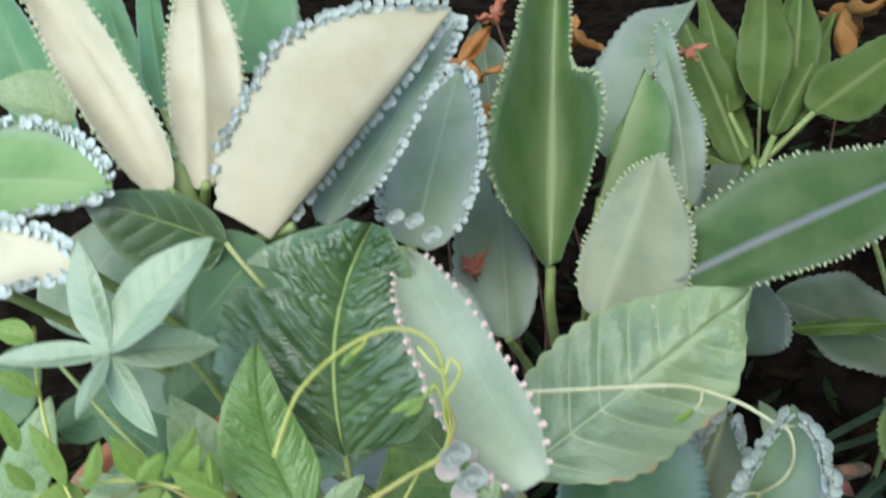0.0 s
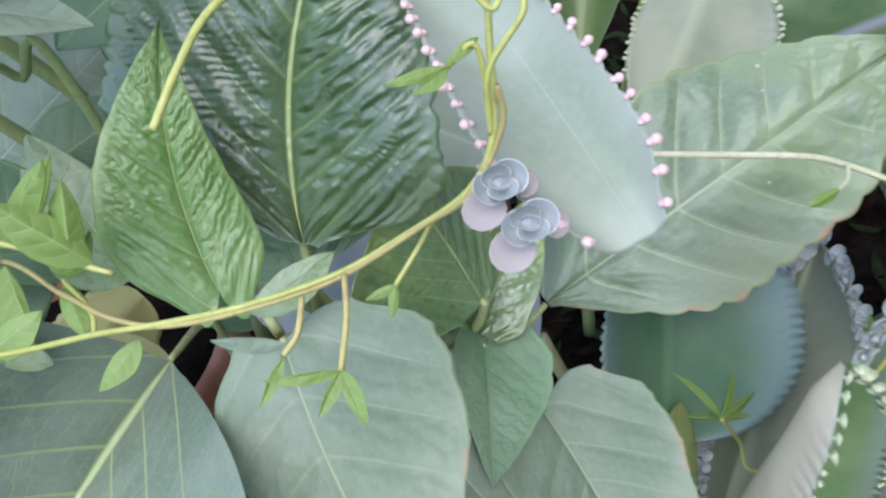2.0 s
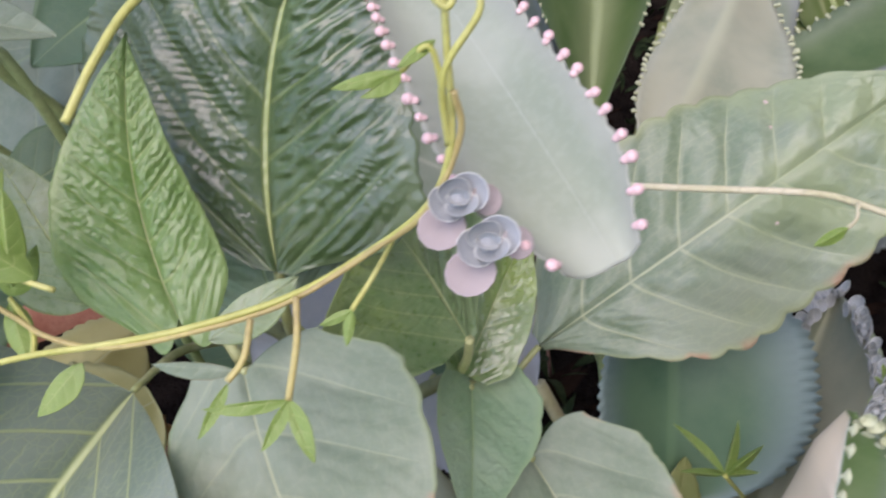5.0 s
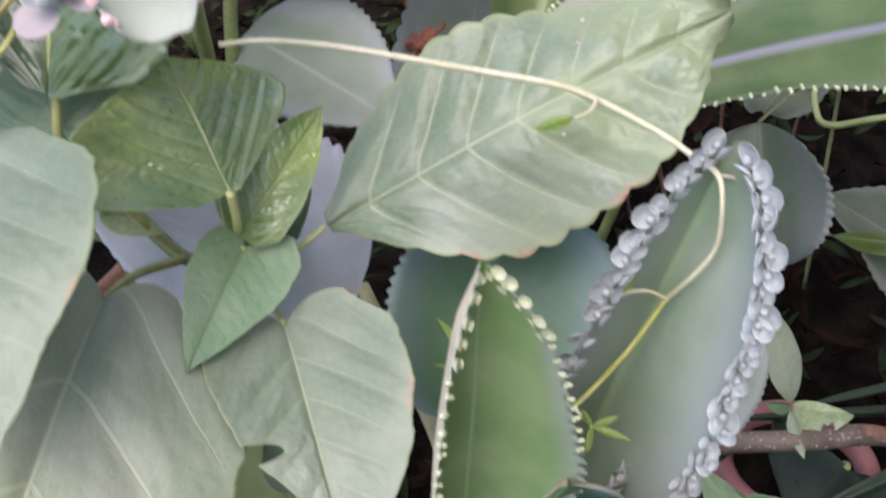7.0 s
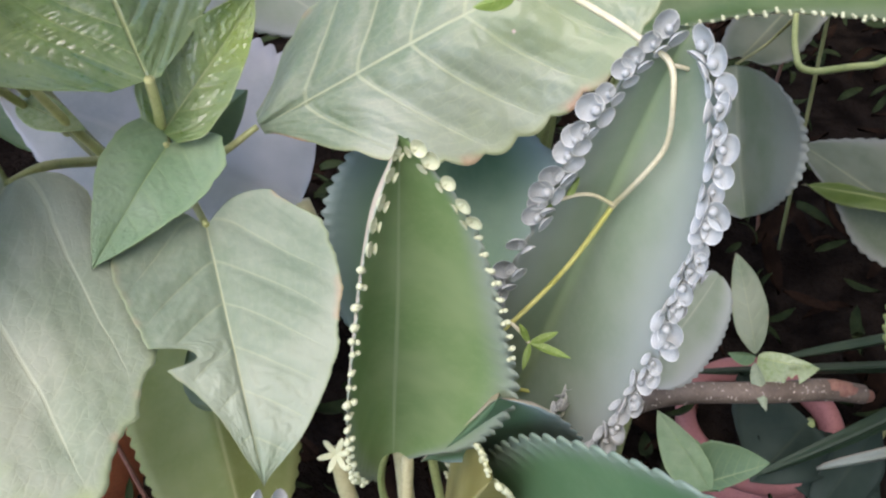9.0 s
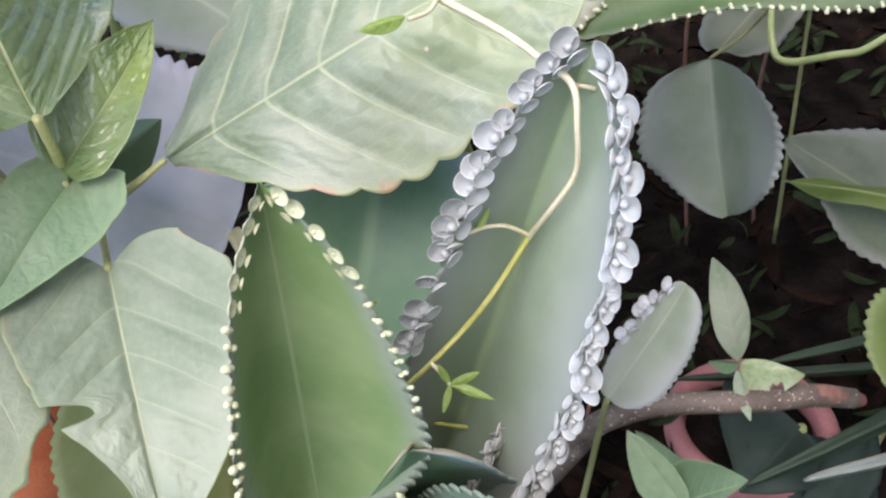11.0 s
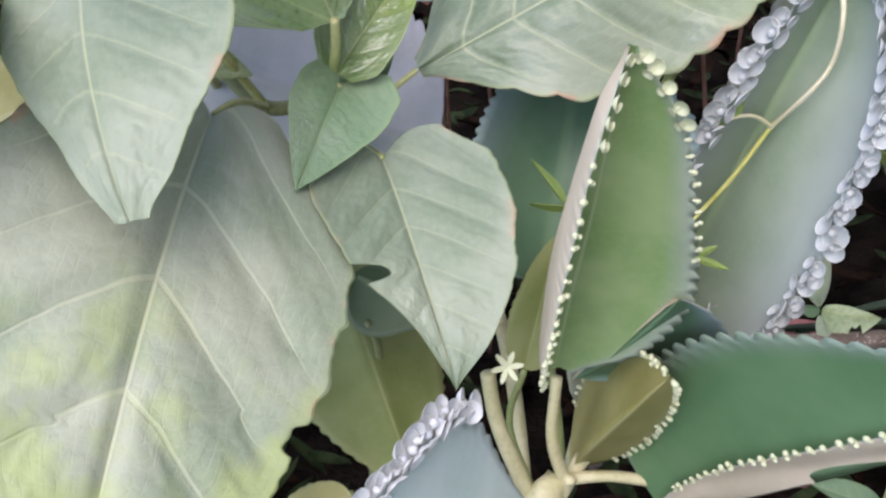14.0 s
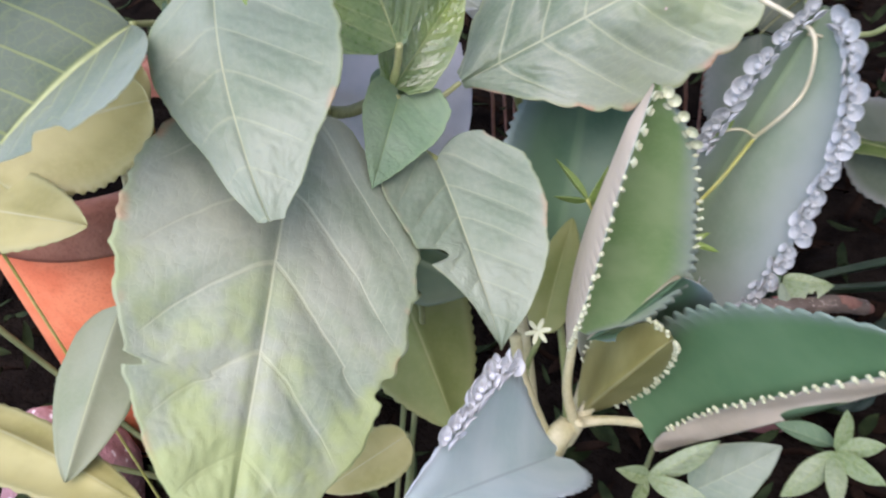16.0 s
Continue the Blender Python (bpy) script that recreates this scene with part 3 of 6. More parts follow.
def blob_mesh(name, pieces, mat, fine=9):
    """Rounded, cupped leaflets or beads joined into one small mesh; a piece: centre, size (x, y, z), turn, cup."""
    bm = bmesh.new()
    for centre, size, turn, hollow in pieces:
        made = bmesh.ops.create_uvsphere(bm, u_segments=fine, v_segments=max(6, fine // 2), radius=1.0)["verts"]
        rot = Euler([radians(x) for x in turn]).to_matrix()
        for v in made:
            c = Vector((v.co.x * size[0], v.co.y * size[1], v.co.z * size[2]))
            c.z += hollow * (v.co.x**2 + v.co.y**2) * size[0]
            v.co = rot @ c + Vector(centre)
    me = bpy.data.meshes.new(name)
    bm.to_mesh(me)
    bm.free()
    me.materials.append(mat)
    me.polygons.foreach_set("use_smooth", [True] * len(me.polygons))
    return me


def cup_mesh(name, cups, beads, mat, rim):
    """Thin cupped leaflets with a pale rim, round a few beads; a cup: centre, radius, turn, hollow; a bead: centre, size."""
    verts, faces, slots = [], [], []
    sides, rings = 14, (0.0, 0.4, 0.75, 0.93, 1.0)
    for centre, radius, turn, hollow in cups:
        rot = Euler([radians(x) for x in turn]).to_matrix()
        k0 = len(verts)
        for lay in (0, 1):
            for f in rings:
                for k in range(sides):
                    a = 2 * math.pi * k / sides
                    r = f * radius * (1 + 0.05 * math.cos(2 * a))
                    z = hollow * radius * f * f - lay * 0.09 * radius * (1 - f * f * 0.8)
                    verts.append(rot @ Vector((r * math.cos(a), r * math.sin(a), z)) + Vector(centre))
        m = len(rings) * sides
        for i in range(len(rings) - 1):
            for k in range(sides):
                q, w = k0 + i * sides + k, k0 + i * sides + (k + 1) % sides
                faces.append((q, q + sides, w + sides, w))
                faces.append((q + m, w + m, w + sides + m, q + sides + m))
                slots += [1 if i == len(rings) - 2 else 0] * 2
        for k in range(sides):
            q, w = k0 + m - sides + k, k0 + m - sides + (k + 1) % sides
            faces.append((q, q + m, w + m, w))
            slots.append(1)
    me = bpy.data.meshes.new(name)
    bm = bmesh.new()
    for centre, size in beads:
        made = bmesh.ops.create_uvsphere(bm, u_segments=10, v_segments=7, radius=1.0)["verts"]
        for v in made:
            v.co = Vector((v.co.x * size[0], v.co.y * size[1], v.co.z * size[2])) + Vector(centre)
    bm.verts.index_update()
    k0 = len(verts)
    verts += [v.co.copy() for v in bm.verts]
    for f in bm.faces:
        faces.append(tuple(k0 + v.index for v in f.verts))
        slots.append(0)
    bm.free()
    me.from_pydata(verts, [], faces)
    me.materials.append(mat)
    me.materials.append(rim)
    me.polygons.foreach_set("material_index", slots)
    me.polygons.foreach_set("use_smooth", [True] * len(me.polygons))
    return me


# plantlets, one unit broad; x runs along the margin, y outward, z up
CUPS = (
    ((((0, 0.42, 0.10), 0.46, (14, 0, 0), 0.46), ((0.02, -0.10, 0.20), 0.36, (52, 0, 8), 0.42)), (((0, 0.16, 0.26), (0.17, 0.17, 0.17)), ((0, 0.05, 0.0), (0.09, 0.20, 0.09)))),
    ((((0.05, 0.40, 0.10), 0.44, (4, 8, 0), 0.50), ((-0.06, -0.06, 0.18), 0.40, (40, -10, -8), 0.44)), (((0, 0.18, 0.27), (0.16, 0.16, 0.17)), ((0, 0.05, 0.0), (0.09, 0.20, 0.09)))),
    ((((-0.04, 0.38, 0.12), 0.42, (22, -8, 0), 0.48), ((0.04, -0.12, 0.22), 0.34, (60, 0, -12), 0.42), ((0.10, 0.16, 0.32), 0.20, (40, 20, 0), 0.4)), (((-0.03, 0.14, 0.24), (0.13, 0.13, 0.15)), ((0, 0.05, 0.0), (0.09, 0.20, 0.09)))),
)
YOUNG = {
    "round": [cup_mesh("plantlet", cups, beads, PLANTLET, PLANTLET_RIM) for cups, beads in CUPS],
    "white": [cup_mesh("plantlet", cups, beads, WHITE_PLANTLET, PLANTLET_RIM) for cups, beads in CUPS],
    "bud": [
        blob_mesh("plantlet", (((0, 0.44, 0.14), (0.30, 0.32, 0.26), (0, 0, 0), 0), ((0.02, -0.08, 0.20), (0.26, 0.27, 0.24), (0, 0, 0), 0), ((0.0, 0.16, -0.05), (0.14, 0.26, 0.16), (0, 0, 0), 0)), BUD, 12),
        blob_mesh("plantlet", (((0.02, 0.34, 0.14), (0.31, 0.38, 0.27), (0, 0, 0), 0), ((0.0, -0.02, 0.02), (0.20, 0.26, 0.18), (0, 0, 0), 0)), BUD, 12),
    ],
    "ring": [cup_mesh("plantlet", (((0, 0.52, 0.20), 0.46, (24, 0, 0), 0.5), ((0, -0.02, 0.22), 0.32, (58, 0, 0), 0.4)), (((0, 0.2, 0.1), (0.16, 0.2, 0.14)),), BUD, BUD)],
    "pink": [
        blob_mesh("plantlet", (((0, 0.30, 0.10), (0.30, 0.30, 0.27), (0, 0, 0), 0), ((0.0, 0.02, 0.0), (0.22, 0.26, 0.18), (0, 0, 0), 0)), PINK_BUD, 12),
    ],
}
YOUNG["beads"], YOUNG["frill"] = YOUNG["bud"], YOUNG["white"]
SPAN = {"round": (0.0084, 0.0045), "white": (0.0070, 0.0048), "bud": (0.0038, 0.0046), "beads": (0.0038, 0.0046), "frill": (0.0098, 0.0036), "pink": (0.0044, 0.0054)}


def fringe(ob, at, n, kind, seed, rim):
    """Plantlets in a row along a leaf's margins, each sitting in a notch; rim: from where to where they stand on either side."""
    rnd = random.Random(seed + 99)
    size, step = SPAN[kind]
    for side, (low, high) in zip((-1, 1), rim):
        if high <= low:
            continue
        us = [low + (high - low) * i / 240 for i in range(241)]
        run = [0.0]
        for i in range(240):
            run.append(run[-1] + (at(us[i + 1], side) - at(us[i], side)).length)
        many = max(3, int(run[-1] / step * 0.8))
        for i in range(many):
            goal = run[-1] * (i + 0.5 + rnd.uniform(-0.15, 0.15)) / many
            u = us[min(240, sum(1 for r in run if r < goal))]
            if rnd.random() < 0.03:
                continue
            p, ahead = at(u, side), (at(min(u + 0.01, 1), side) - at(max(u - 0.01, 0), side)).normalized()
            out = (p - at(u, side * 0.8)).normalized()
            out = (out - ahead * out.dot(ahead)).normalized()
            up = ahead.cross(out) if ahead.cross(out).dot(n) > 0 else out.cross(ahead)
            up = (up * 0.35 + n).normalized()
            up = (up - ahead * up.dot(ahead)).normalized()
            flat = ahead.cross(up)
            out = flat if flat.dot(out) > 0 else -flat
            x = out.cross(up)
            m = Matrix((x, out, up)).transposed().to_4x4()
            s = size * rnd.uniform(0.8, 1.15) * (0.8 + 0.25 * u)
            grown = kind == "beads" and u > 0.82
            s *= 1.2 if grown else 0.75 if kind == "beads" and side > 0 else 1
            baby = new("plantlet", rnd.choice(YOUNG["ring" if grown else kind]))
            hang(baby, ob)
            turn = pose(0, 0, 0, rnd.uniform(-12, 12), rnd.uniform(-10, 10), rnd.uniform(-18, 18))
            baby.matrix_basis = Matrix.Translation(p - out * size * (0.3 if grown else 0.08)) @ m @ turn @ Matrix.Scale(s, 4)


def tube(name, pts, radii, mat, parent=None, label="", sides=10, steps=10, knots=0.0):
    """A round stem through a few control points, tapering from radius to radius."""
    P = [Vector(p) for p in pts]
    P = [P[0] * 2 - P[1]] + P + [P[-1] * 2 - P[-2]]
    if isinstance(radii, (int, float)):
        radii = (radii,) * len(pts)
    path, rad = [], []
    for i in range(1, len(P) - 2):
        for k in range(steps):
            t = k / steps
            a, b, c, d = P[i - 1 : i + 3]
            path.append(0.5 * (2 * b + (c - a) * t + (2 * a - 5 * b + 4 * c - d) * t * t + (3 * b - a - 3 * c + d) * t**3))
            rad.append(radii[i - 1] * (1 - t) + radii[i] * t)
    path.append(P[-2])
    rad.append(radii[-1])
    verts, faces = [], []
    side = Vector((0.3, 0.5, 0.8))
    for i, p in enumerate(path):
        d = (path[min(i + 1, len(path) - 1)] - path[max(i - 1, 0)]).normalized()
        side = (side - d * side.dot(d)).normalized()
        up = d.cross(side)
        r = rad[i] * (1 + knots * noise.noise(p * 160))
        for k in range(sides):
            a = 2 * math.pi * k / sides
            verts.append(p + side * (r * math.cos(a)) + up * (r * math.sin(a)))
    for i in range(len(path) - 1):
        for k in range(sides):
            q, w = i * sides + k, i * sides + (k + 1) % sides
            faces.append((q, w, w + sides, q + sides))
    faces.append(tuple(range(sides - 1, -1, -1)))
    faces.append(tuple(range(len(verts) - sides, len(verts))))
    me = bpy.data.meshes.new(name)
    me.from_pydata(verts, [], faces)
    return part(name, me, (mat,), parent, label)


# ---- the ground ----
def ground_sheet():
    bm = bmesh.new()
    bmesh.ops.create_grid(bm, x_segments=140, y_segments=140, size=1.0)
    for v in bm.verts:
        r = max(abs(v.co.x), abs(v.co.y))
        far = 1.2 + (r - 0.6) * 40 if r > 0.6 else 2 * r
        k = far / r if r > 1e-6 else 1
        x, y = v.co.x * k, v.co.y * k + 0.4
        z = GROUND + 0.03 * noise.noise((x * 6, y * 6, 0)) + 0.012 * noise.noise((x * 30, y * 30, 3)) if r < 0.7 else GROUND
        v.co = (x, y, z)
    me = bpy.data.meshes.new("ground")
    bm.to_mesh(me)
    bm.free()
    return tagged(part("ground", me, (SOIL,)), "garden soil under the plants, darkened for shade", "ground", kind="structure")


GROUND = 0.0
ground_sheet()


# ---- walls out of view, added to close the place and block sky light ----
def wall(name, x, y, wide, deep, high, label):
    bm = bmesh.new()
    bmesh.ops.create_cube(bm, size=1.0)
    for v in bm.verts:
        v.co = (x + v.co.x * wide, y + v.co.y * deep, GROUND - 0.1 + (v.co.z + 0.5) * high)
    me = bpy.data.meshes.new(name)
    bm.to_mesh(me)
    bm.free()
    return tagged(part(name, me, (PLASTER,), smooth=False), label, "wall", kind="structure")


wall("wall_east", 0.84, -0.1, 0.2, 5.0, 2.4, "added unseen plain wall blocking sky light beside the bed")
wall("wall_north", -1.13, 2.3, 3.74, 0.2, 2.4, "added unseen plain wall blocking sky light behind the bed")

# ---- the plants ----
weed = thing("broad_leaved_weed", (-0.05, 0.36, GROUND), "tall weed with large dull green veined leaves", "plant")
palm = thing("five_fingered_creeper", (-0.22, 0.34, GROUND), "creeper with green palm-shaped leaves of narrow leaflets", "plant")
kalanchoe = thing("kalanchoe", (0.06, 0.25, GROUND), "grey-green succulent plant with plantlets along its leaf margins", "succulent")
kalanchoe_back = thing("kalanchoe", (-0.14, 0.45, GROUND), "succulent with cream leaf undersides and whitish plantlets", "succulent")
kalanchoe_far = thing("kalanchoe", (0.06, 0.56, GROUND), "succulent with upright wavy green leaves", "succulent")
ground_right = thing("kalanchoe", (0.24, 0.56, GROUND), "low succulent with greyish serrated leaves in shade", "succulent")
ground_left = thing("kalanchoe", (-0.2, 0.24, GROUND), "low succulent with yellowish olive serrated leaves", "succulent")
twig = thing("twig", (0.06, 0.40, GROUND), "bare woody branch with pale flecks and a small green sprout", "branch")
sprout = twig
strap = thing("strap_leaved_plant", (0.36, 0.48, GROUND), "plant with long narrow dark green strap leaves", "plant")
shoots = thing("ground_weed", (0.18, 0.26, GROUND), "low weed with fresh green pointed leaves", "plant")
creeper = thing("creeper", (-0.20, 0.24, GROUND), "twining yellow-green creeper with small bright leaflets", "vine")


leaf(weed, "veined_leaf", (-0.0188, 0.2897, 0.3957), (0.1180, 0.3527, 0.4586), (0.0251, 0.3504, 0.4486), (0.0905, 0.3084, 0.4091), mat="veined", shape=((.12,.66,.88,1,1,.9,.7,.42,.05),(.05,.45,.8,.98,1,.98,.85,.5,.05)), sag=.04, cup=.05, veins=8, crinkle=(2,6,.0004), wave=.035, quilt=4.5, teeth=13, nu=120, rag=.11, slope=.85, bites=((.92,"R",.25,.03),), label="broad toothed leaf with pale veins")
leaf(weed, "heart_leaf", (-0.0421, 0.2700, 0.3981), (-0.0410, 0.2167, 0.3883), (-0.0192, 0.2524, 0.3956), (-0.0500, 0.2405, 0.4030), mat="tender", shape=((.75,1,1,.95,.84,.68,.47,.24,0),(.7,.97,1,.97,.86,.7,.48,.25,0)), sag=.02, cup=(.06,.0), veins=5, crinkle=(2,5,.00022), lobe=.16, slope=1.0, label="fresh green heart-shaped leaf")
leaf(weed, "bitten_leaf", (-0.0222, 0.2509, 0.3818), (0.0166, 0.1903, 0.3361), (0.0295, 0.2241, 0.3592), (-0.0391, 0.2224, 0.3864), mat="broad", shape=((.6,.95,1,1,.92,.8,.6,.36,0),(.75,1,.95,.86,.74,.46,.26,.13,0)), quilt=4.0, sag=.05, cup=.03, veins=6, crinkle=(2,5,.00025), lobe=.10, slope=.9, bites=((.50,"R",.42,.042),), label="dull green leaf with an eaten margin")
leaf(weed, "great_leaf", (-0.0708, 0.2281, 0.4071), (-0.0555, 0.0781, 0.3413), (-0.0168, 0.1902, 0.3618), (-0.1014, 0.1307, 0.4127), mat="mottled", shape=((.35,.85,1,1,.96,.86,.68,.42,0),(.35,.85,1,1,.96,.86,.68,.42,0)), quilt=3.6, sag=.075, cup=.02, veins=5, crinkle=(2,6,.00035), slope=1.05, lobe=.06, rag=.07, bow=.035, bites=((.60,"L",.10,.03),(.66,"R",.13,.010)), label="largest leaf, mottled yellow-green with pale veins")
leaf(weed, "overlying_leaf", (-0.0946, 0.2204, 0.4644), (-0.0571, 0.1544, 0.4207), (-0.0450, 0.1968, 0.4488), (-0.1137, 0.2080, 0.4545), mat="broad", shape=((.55,.92,1,.97,.88,.74,.55,.36,.12),(.55,.92,1,.95,.82,.66,.48,.34,.14)), quilt=4.0, sag=.08, cup=.03, veins=5, crinkle=(2,6,.0003), slope=.8, lobe=.05, bow=.02, label="bluish green veined leaf")
leaf(weed, "low_leaf", (-0.1386, 0.2361, 0.4393), (-0.1813, 0.1807, 0.4046), (-0.0935, 0.1683, 0.4695), (-0.1861, 0.1856, 0.4969), mat="ribbed", shape="ovate", quilt=4.0, sag=.06, cup=.02, veins=5, crinkle=(2,5,.0003), slope=.5, bites=((.62,"L",.35,.08),), label="bluish leaf with a bright yellow-green midrib")
leaf(weed, "folded_leaf", (-0.1105, 0.2285, 0.4765), (-0.1190, 0.2730, 0.5360), (-0.1400, 0.2465, 0.5085), (-0.1010, 0.2460, 0.4865), mat="lush", shape=((.3,.85,1,1,.9,.74,.52,.27,0),(.45,.92,1,.9,.75,.58,.4,.2,0)), sag=-.06, cup=(-.04,-.06), veins=7, wave=.01, quilt=3.0, lobe=.12, slope=1.2, bow=-.07, crinkle=(3,7,.0004), label="bright green leaf folded along its midrib")
leaf(weed, "puckered_leaf", (-0.0955, 0.2640, 0.4590), (-0.0658, 0.3162, 0.5587), (-0.1502, 0.3034, 0.5195), (-0.0492, 0.2713, 0.4830), mat="glossy", shape=((.1,.75,1,1,.96,.88,.78,.6,.2),(.1,.75,1,1,.92,.8,.66,.5,.2)), sag=-.03, cup=-.06, veins=7, wave=.03, quilt=4.0, rag=.06, slope=1.2, bow=-.11, crinkle=(3,4,.0011), bites=((.70,"L",.40,.045),), label="glossy dark green puckered leaf")
leaf(weed, "young_leaf", (-0.0405, 0.2675, 0.4235), (-0.0660, 0.2880, 0.4630), (-0.0780, 0.2550, 0.4550), (-0.0377, 0.3139, 0.4396), mat="sunlit", shape=((.25,.62,.9,1,.97,.84,.62,.34,0),(.1,.36,.62,.84,.97,1,.85,.48,0)), sag=.04, cup=.10, veins=6, quilt=5.0, slope=1.2, wave=.03, bow=.0, crinkle=(2,4,.0004), label="glossy young leaf with dark and pale green patches")
leaf(weed, "young_leaf", (-0.0445, 0.2720, 0.4010), (-0.0205, 0.3085, 0.4360), (-0.0425, 0.2880, 0.4280), (-0.0195, 0.2885, 0.4175), mat="sunlit", shape=((.5,.9,1,.98,.88,.74,.55,.32,0),(.5,.95,1,.98,.9,.76,.56,.32,0)), sag=-.04, cup=.06, veins=6, wave=.015, quilt=2.5, crinkle=(2,6,.0003), label="small glossy young leaf")
leaf(weed, "mid_leaf", (-0.1000, 0.2660, 0.4440), (-0.1150, 0.2950, 0.4800), (-0.1300, 0.2640, 0.4560), (-0.0691, 0.2890, 0.4560), mat="tender", shape="ovate", sag=.04, cup=.05, veins=6, quilt=2.6, wave=.02, crinkle=(2,5,.0004), label="dull green leaf below the puckered one")
leaf(weed, "small_leaf", (-0.1072, 0.2816, 0.4002), (-0.0795, 0.2783, 0.3935), (-0.0919, 0.2820, 0.4028), (-0.0931, 0.2742, 0.3939), mat="fresh", shape="ovate", sag=.05)
leaf(weed, "dark_leaf", (-0.0544, 0.2850, 0.3837), (-0.0337, 0.3142, 0.3946), (-0.0442, 0.3110, 0.3949), (-0.0386, 0.2985, 0.3777), mat="dark", shape="ovate", sag=.05)
leaf(weed, "upper_leaf", (-0.1481, 0.3434, 0.5353), (-0.2042, 0.3347, 0.5780), (-0.1881, 0.3203, 0.5457), (-0.1778, 0.3564, 0.5633), mat="glossy", shape="ovate", sag=.05, veins=6)
leaf(weed, "dark_leaf", (-0.1345, 0.3592, 0.5204), (-0.1648, 0.2981, 0.5148), (-0.1291, 0.3129, 0.5108), (-0.1657, 0.3247, 0.5314), mat="dark", shape="ovate", sag=.05)

leaf(palm, "leaflet", (-0.1723, 0.2506, 0.5563), (-0.1801, 0.2812, 0.5931), (-0.1873, 0.2649, 0.5754), (-0.1705, 0.2637, 0.5711), mat="palm", shape="lance", sag=.05, cup=.08, veins=8)
leaf(palm, "leaflet", (-0.1723, 0.2506, 0.5563), (-0.1307, 0.2957, 0.5761), (-0.1690, 0.2691, 0.5720), (-0.1336, 0.2614, 0.5780), mat="palm", shape="lance", sag=.05, cup=.08, veins=8)
leaf(palm, "leaflet", (-0.1723, 0.2506, 0.5563), (-0.1332, 0.2659, 0.5397), (-0.1519, 0.2638, 0.5566), (-0.1487, 0.2449, 0.5513), mat="palm", shape="lance", sag=.05, cup=.08, veins=8)
leaf(palm, "leaflet", (-0.1723, 0.2506, 0.5563), (-0.1517, 0.2229, 0.5340), (-0.1583, 0.2380, 0.5461), (-0.1706, 0.2348, 0.5444), mat="palm", shape="lance", sag=.05, cup=.08, veins=8)
leaf(palm, "leaflet", (-0.1723, 0.2506, 0.5563), (-0.1726, 0.2138, 0.5588), (-0.1689, 0.2324, 0.5573), (-0.1780, 0.2309, 0.5569), mat="palm", shape="lance", sag=.05, cup=.08, veins=8)
leaf(palm, "leaflet", (-0.1723, 0.2506, 0.5563), (-0.2215, 0.2475, 0.5610), (-0.1964, 0.2464, 0.5554), (-0.1953, 0.2532, 0.5634), mat="palm", shape="lance", sag=.05, cup=.08, veins=8)

leaf(kalanchoe, "plantlet_leaf", (0.0705, 0.2661, 0.2828), (0.1194, 0.2794, 0.4516), (0.0830, 0.2550, 0.3960), (0.1260, 0.2370, 0.3810), mat="kalbloom", shape="kalround", sag=.0, cup=.05, teeth=26, pl="round", rim=((.44,.995),(.2,.995)), nu=160, ns=12, label="grey-lilac leaf rimmed with round plantlets")
leaf(kalanchoe, "standing_leaf", (0.0446, 0.2250, 0.3161), (0.0585, 0.2165, 0.4485), (0.0480, 0.1920, 0.3840), (0.0850, 0.2185, 0.3780), mat="kalmid", shape=((.42,.72,.92,1,.97,.88,.74,.52,.05),(.15,.66,.92,1,.93,.82,.66,.46,.05)), sag=.0, cup=(.30,.08), teeth=26, pl="beads", rim=((.09,.995),(.45,.995)), nu=160, ns=12, label="upright green leaf with bead-like buds")
leaf(kalanchoe, "teal_leaf", (0.0506, 0.2339, 0.3014), (0.0818, 0.2151, 0.3649), (0.0661, 0.2428, 0.3218), (0.0888, 0.2472, 0.2981), mat="kalteal", shape="kal", cup=.1, teeth=12)
leaf(kalanchoe, "channelled_leaf", (0.0947, 0.2299, 0.2329), (0.1657, 0.1581, 0.3953), (0.1060, 0.2050, 0.3630), (0.1295, 0.1870, 0.3411), mat="kaldeep", shape="kal", sag=.0, cup=(.05,.05), teeth=26, pl="bud", rim=((0,0),(.12,.995)), nu=160, ns=14, fold="R", label="deep green leaf folded up, beige beneath")
leaf(kalanchoe, "fringed_leaf", (0.0442, 0.2000, 0.2598), (-0.0054, 0.0929, 0.3623), (0.0447, 0.1413, 0.3152), (0.0204, 0.1812, 0.3386), mat="kalblue", shape=((.35,.8,1,1,.9,.74,.52,.28,.03),(.1,.28,.55,.88,1,.82,.56,.28,.03)), sag=.02, cup=(.08,.05), teeth=22, pl="frill", rim=((0,0),(.44,.80)), nu=90)
leaf(kalanchoe, "brownish_leaf", (0.0528, 0.2419, 0.2372), (0.0825, 0.2043, 0.3417), (0.0646, 0.2443, 0.3088), (0.0809, 0.2351, 0.2722), mat="olive", shape="kal", cup=.06, teeth=14, pl="bud")
leaf(kalanchoe, "olive_leaf", (0.0300, 0.2560, 0.2800), (0.0376, 0.2924, 0.3250), (0.0440, 0.2799, 0.3064), (0.0225, 0.2730, 0.3029), mat="sedge", shape="kal", cup=.06, teeth=14, label="dull olive leaf in the shade of the standing one")
leaf(kalanchoe, "teal_leaf", (0.0305, 0.2856, 0.3028), (0.0348, 0.3488, 0.3757), (0.0033, 0.2857, 0.3622), (0.0758, 0.3349, 0.3691), mat="kalteal", shape="kalround", cup=(.10,.03), teeth=22, pl="bud", rim=((.1,.3),(0,0)))
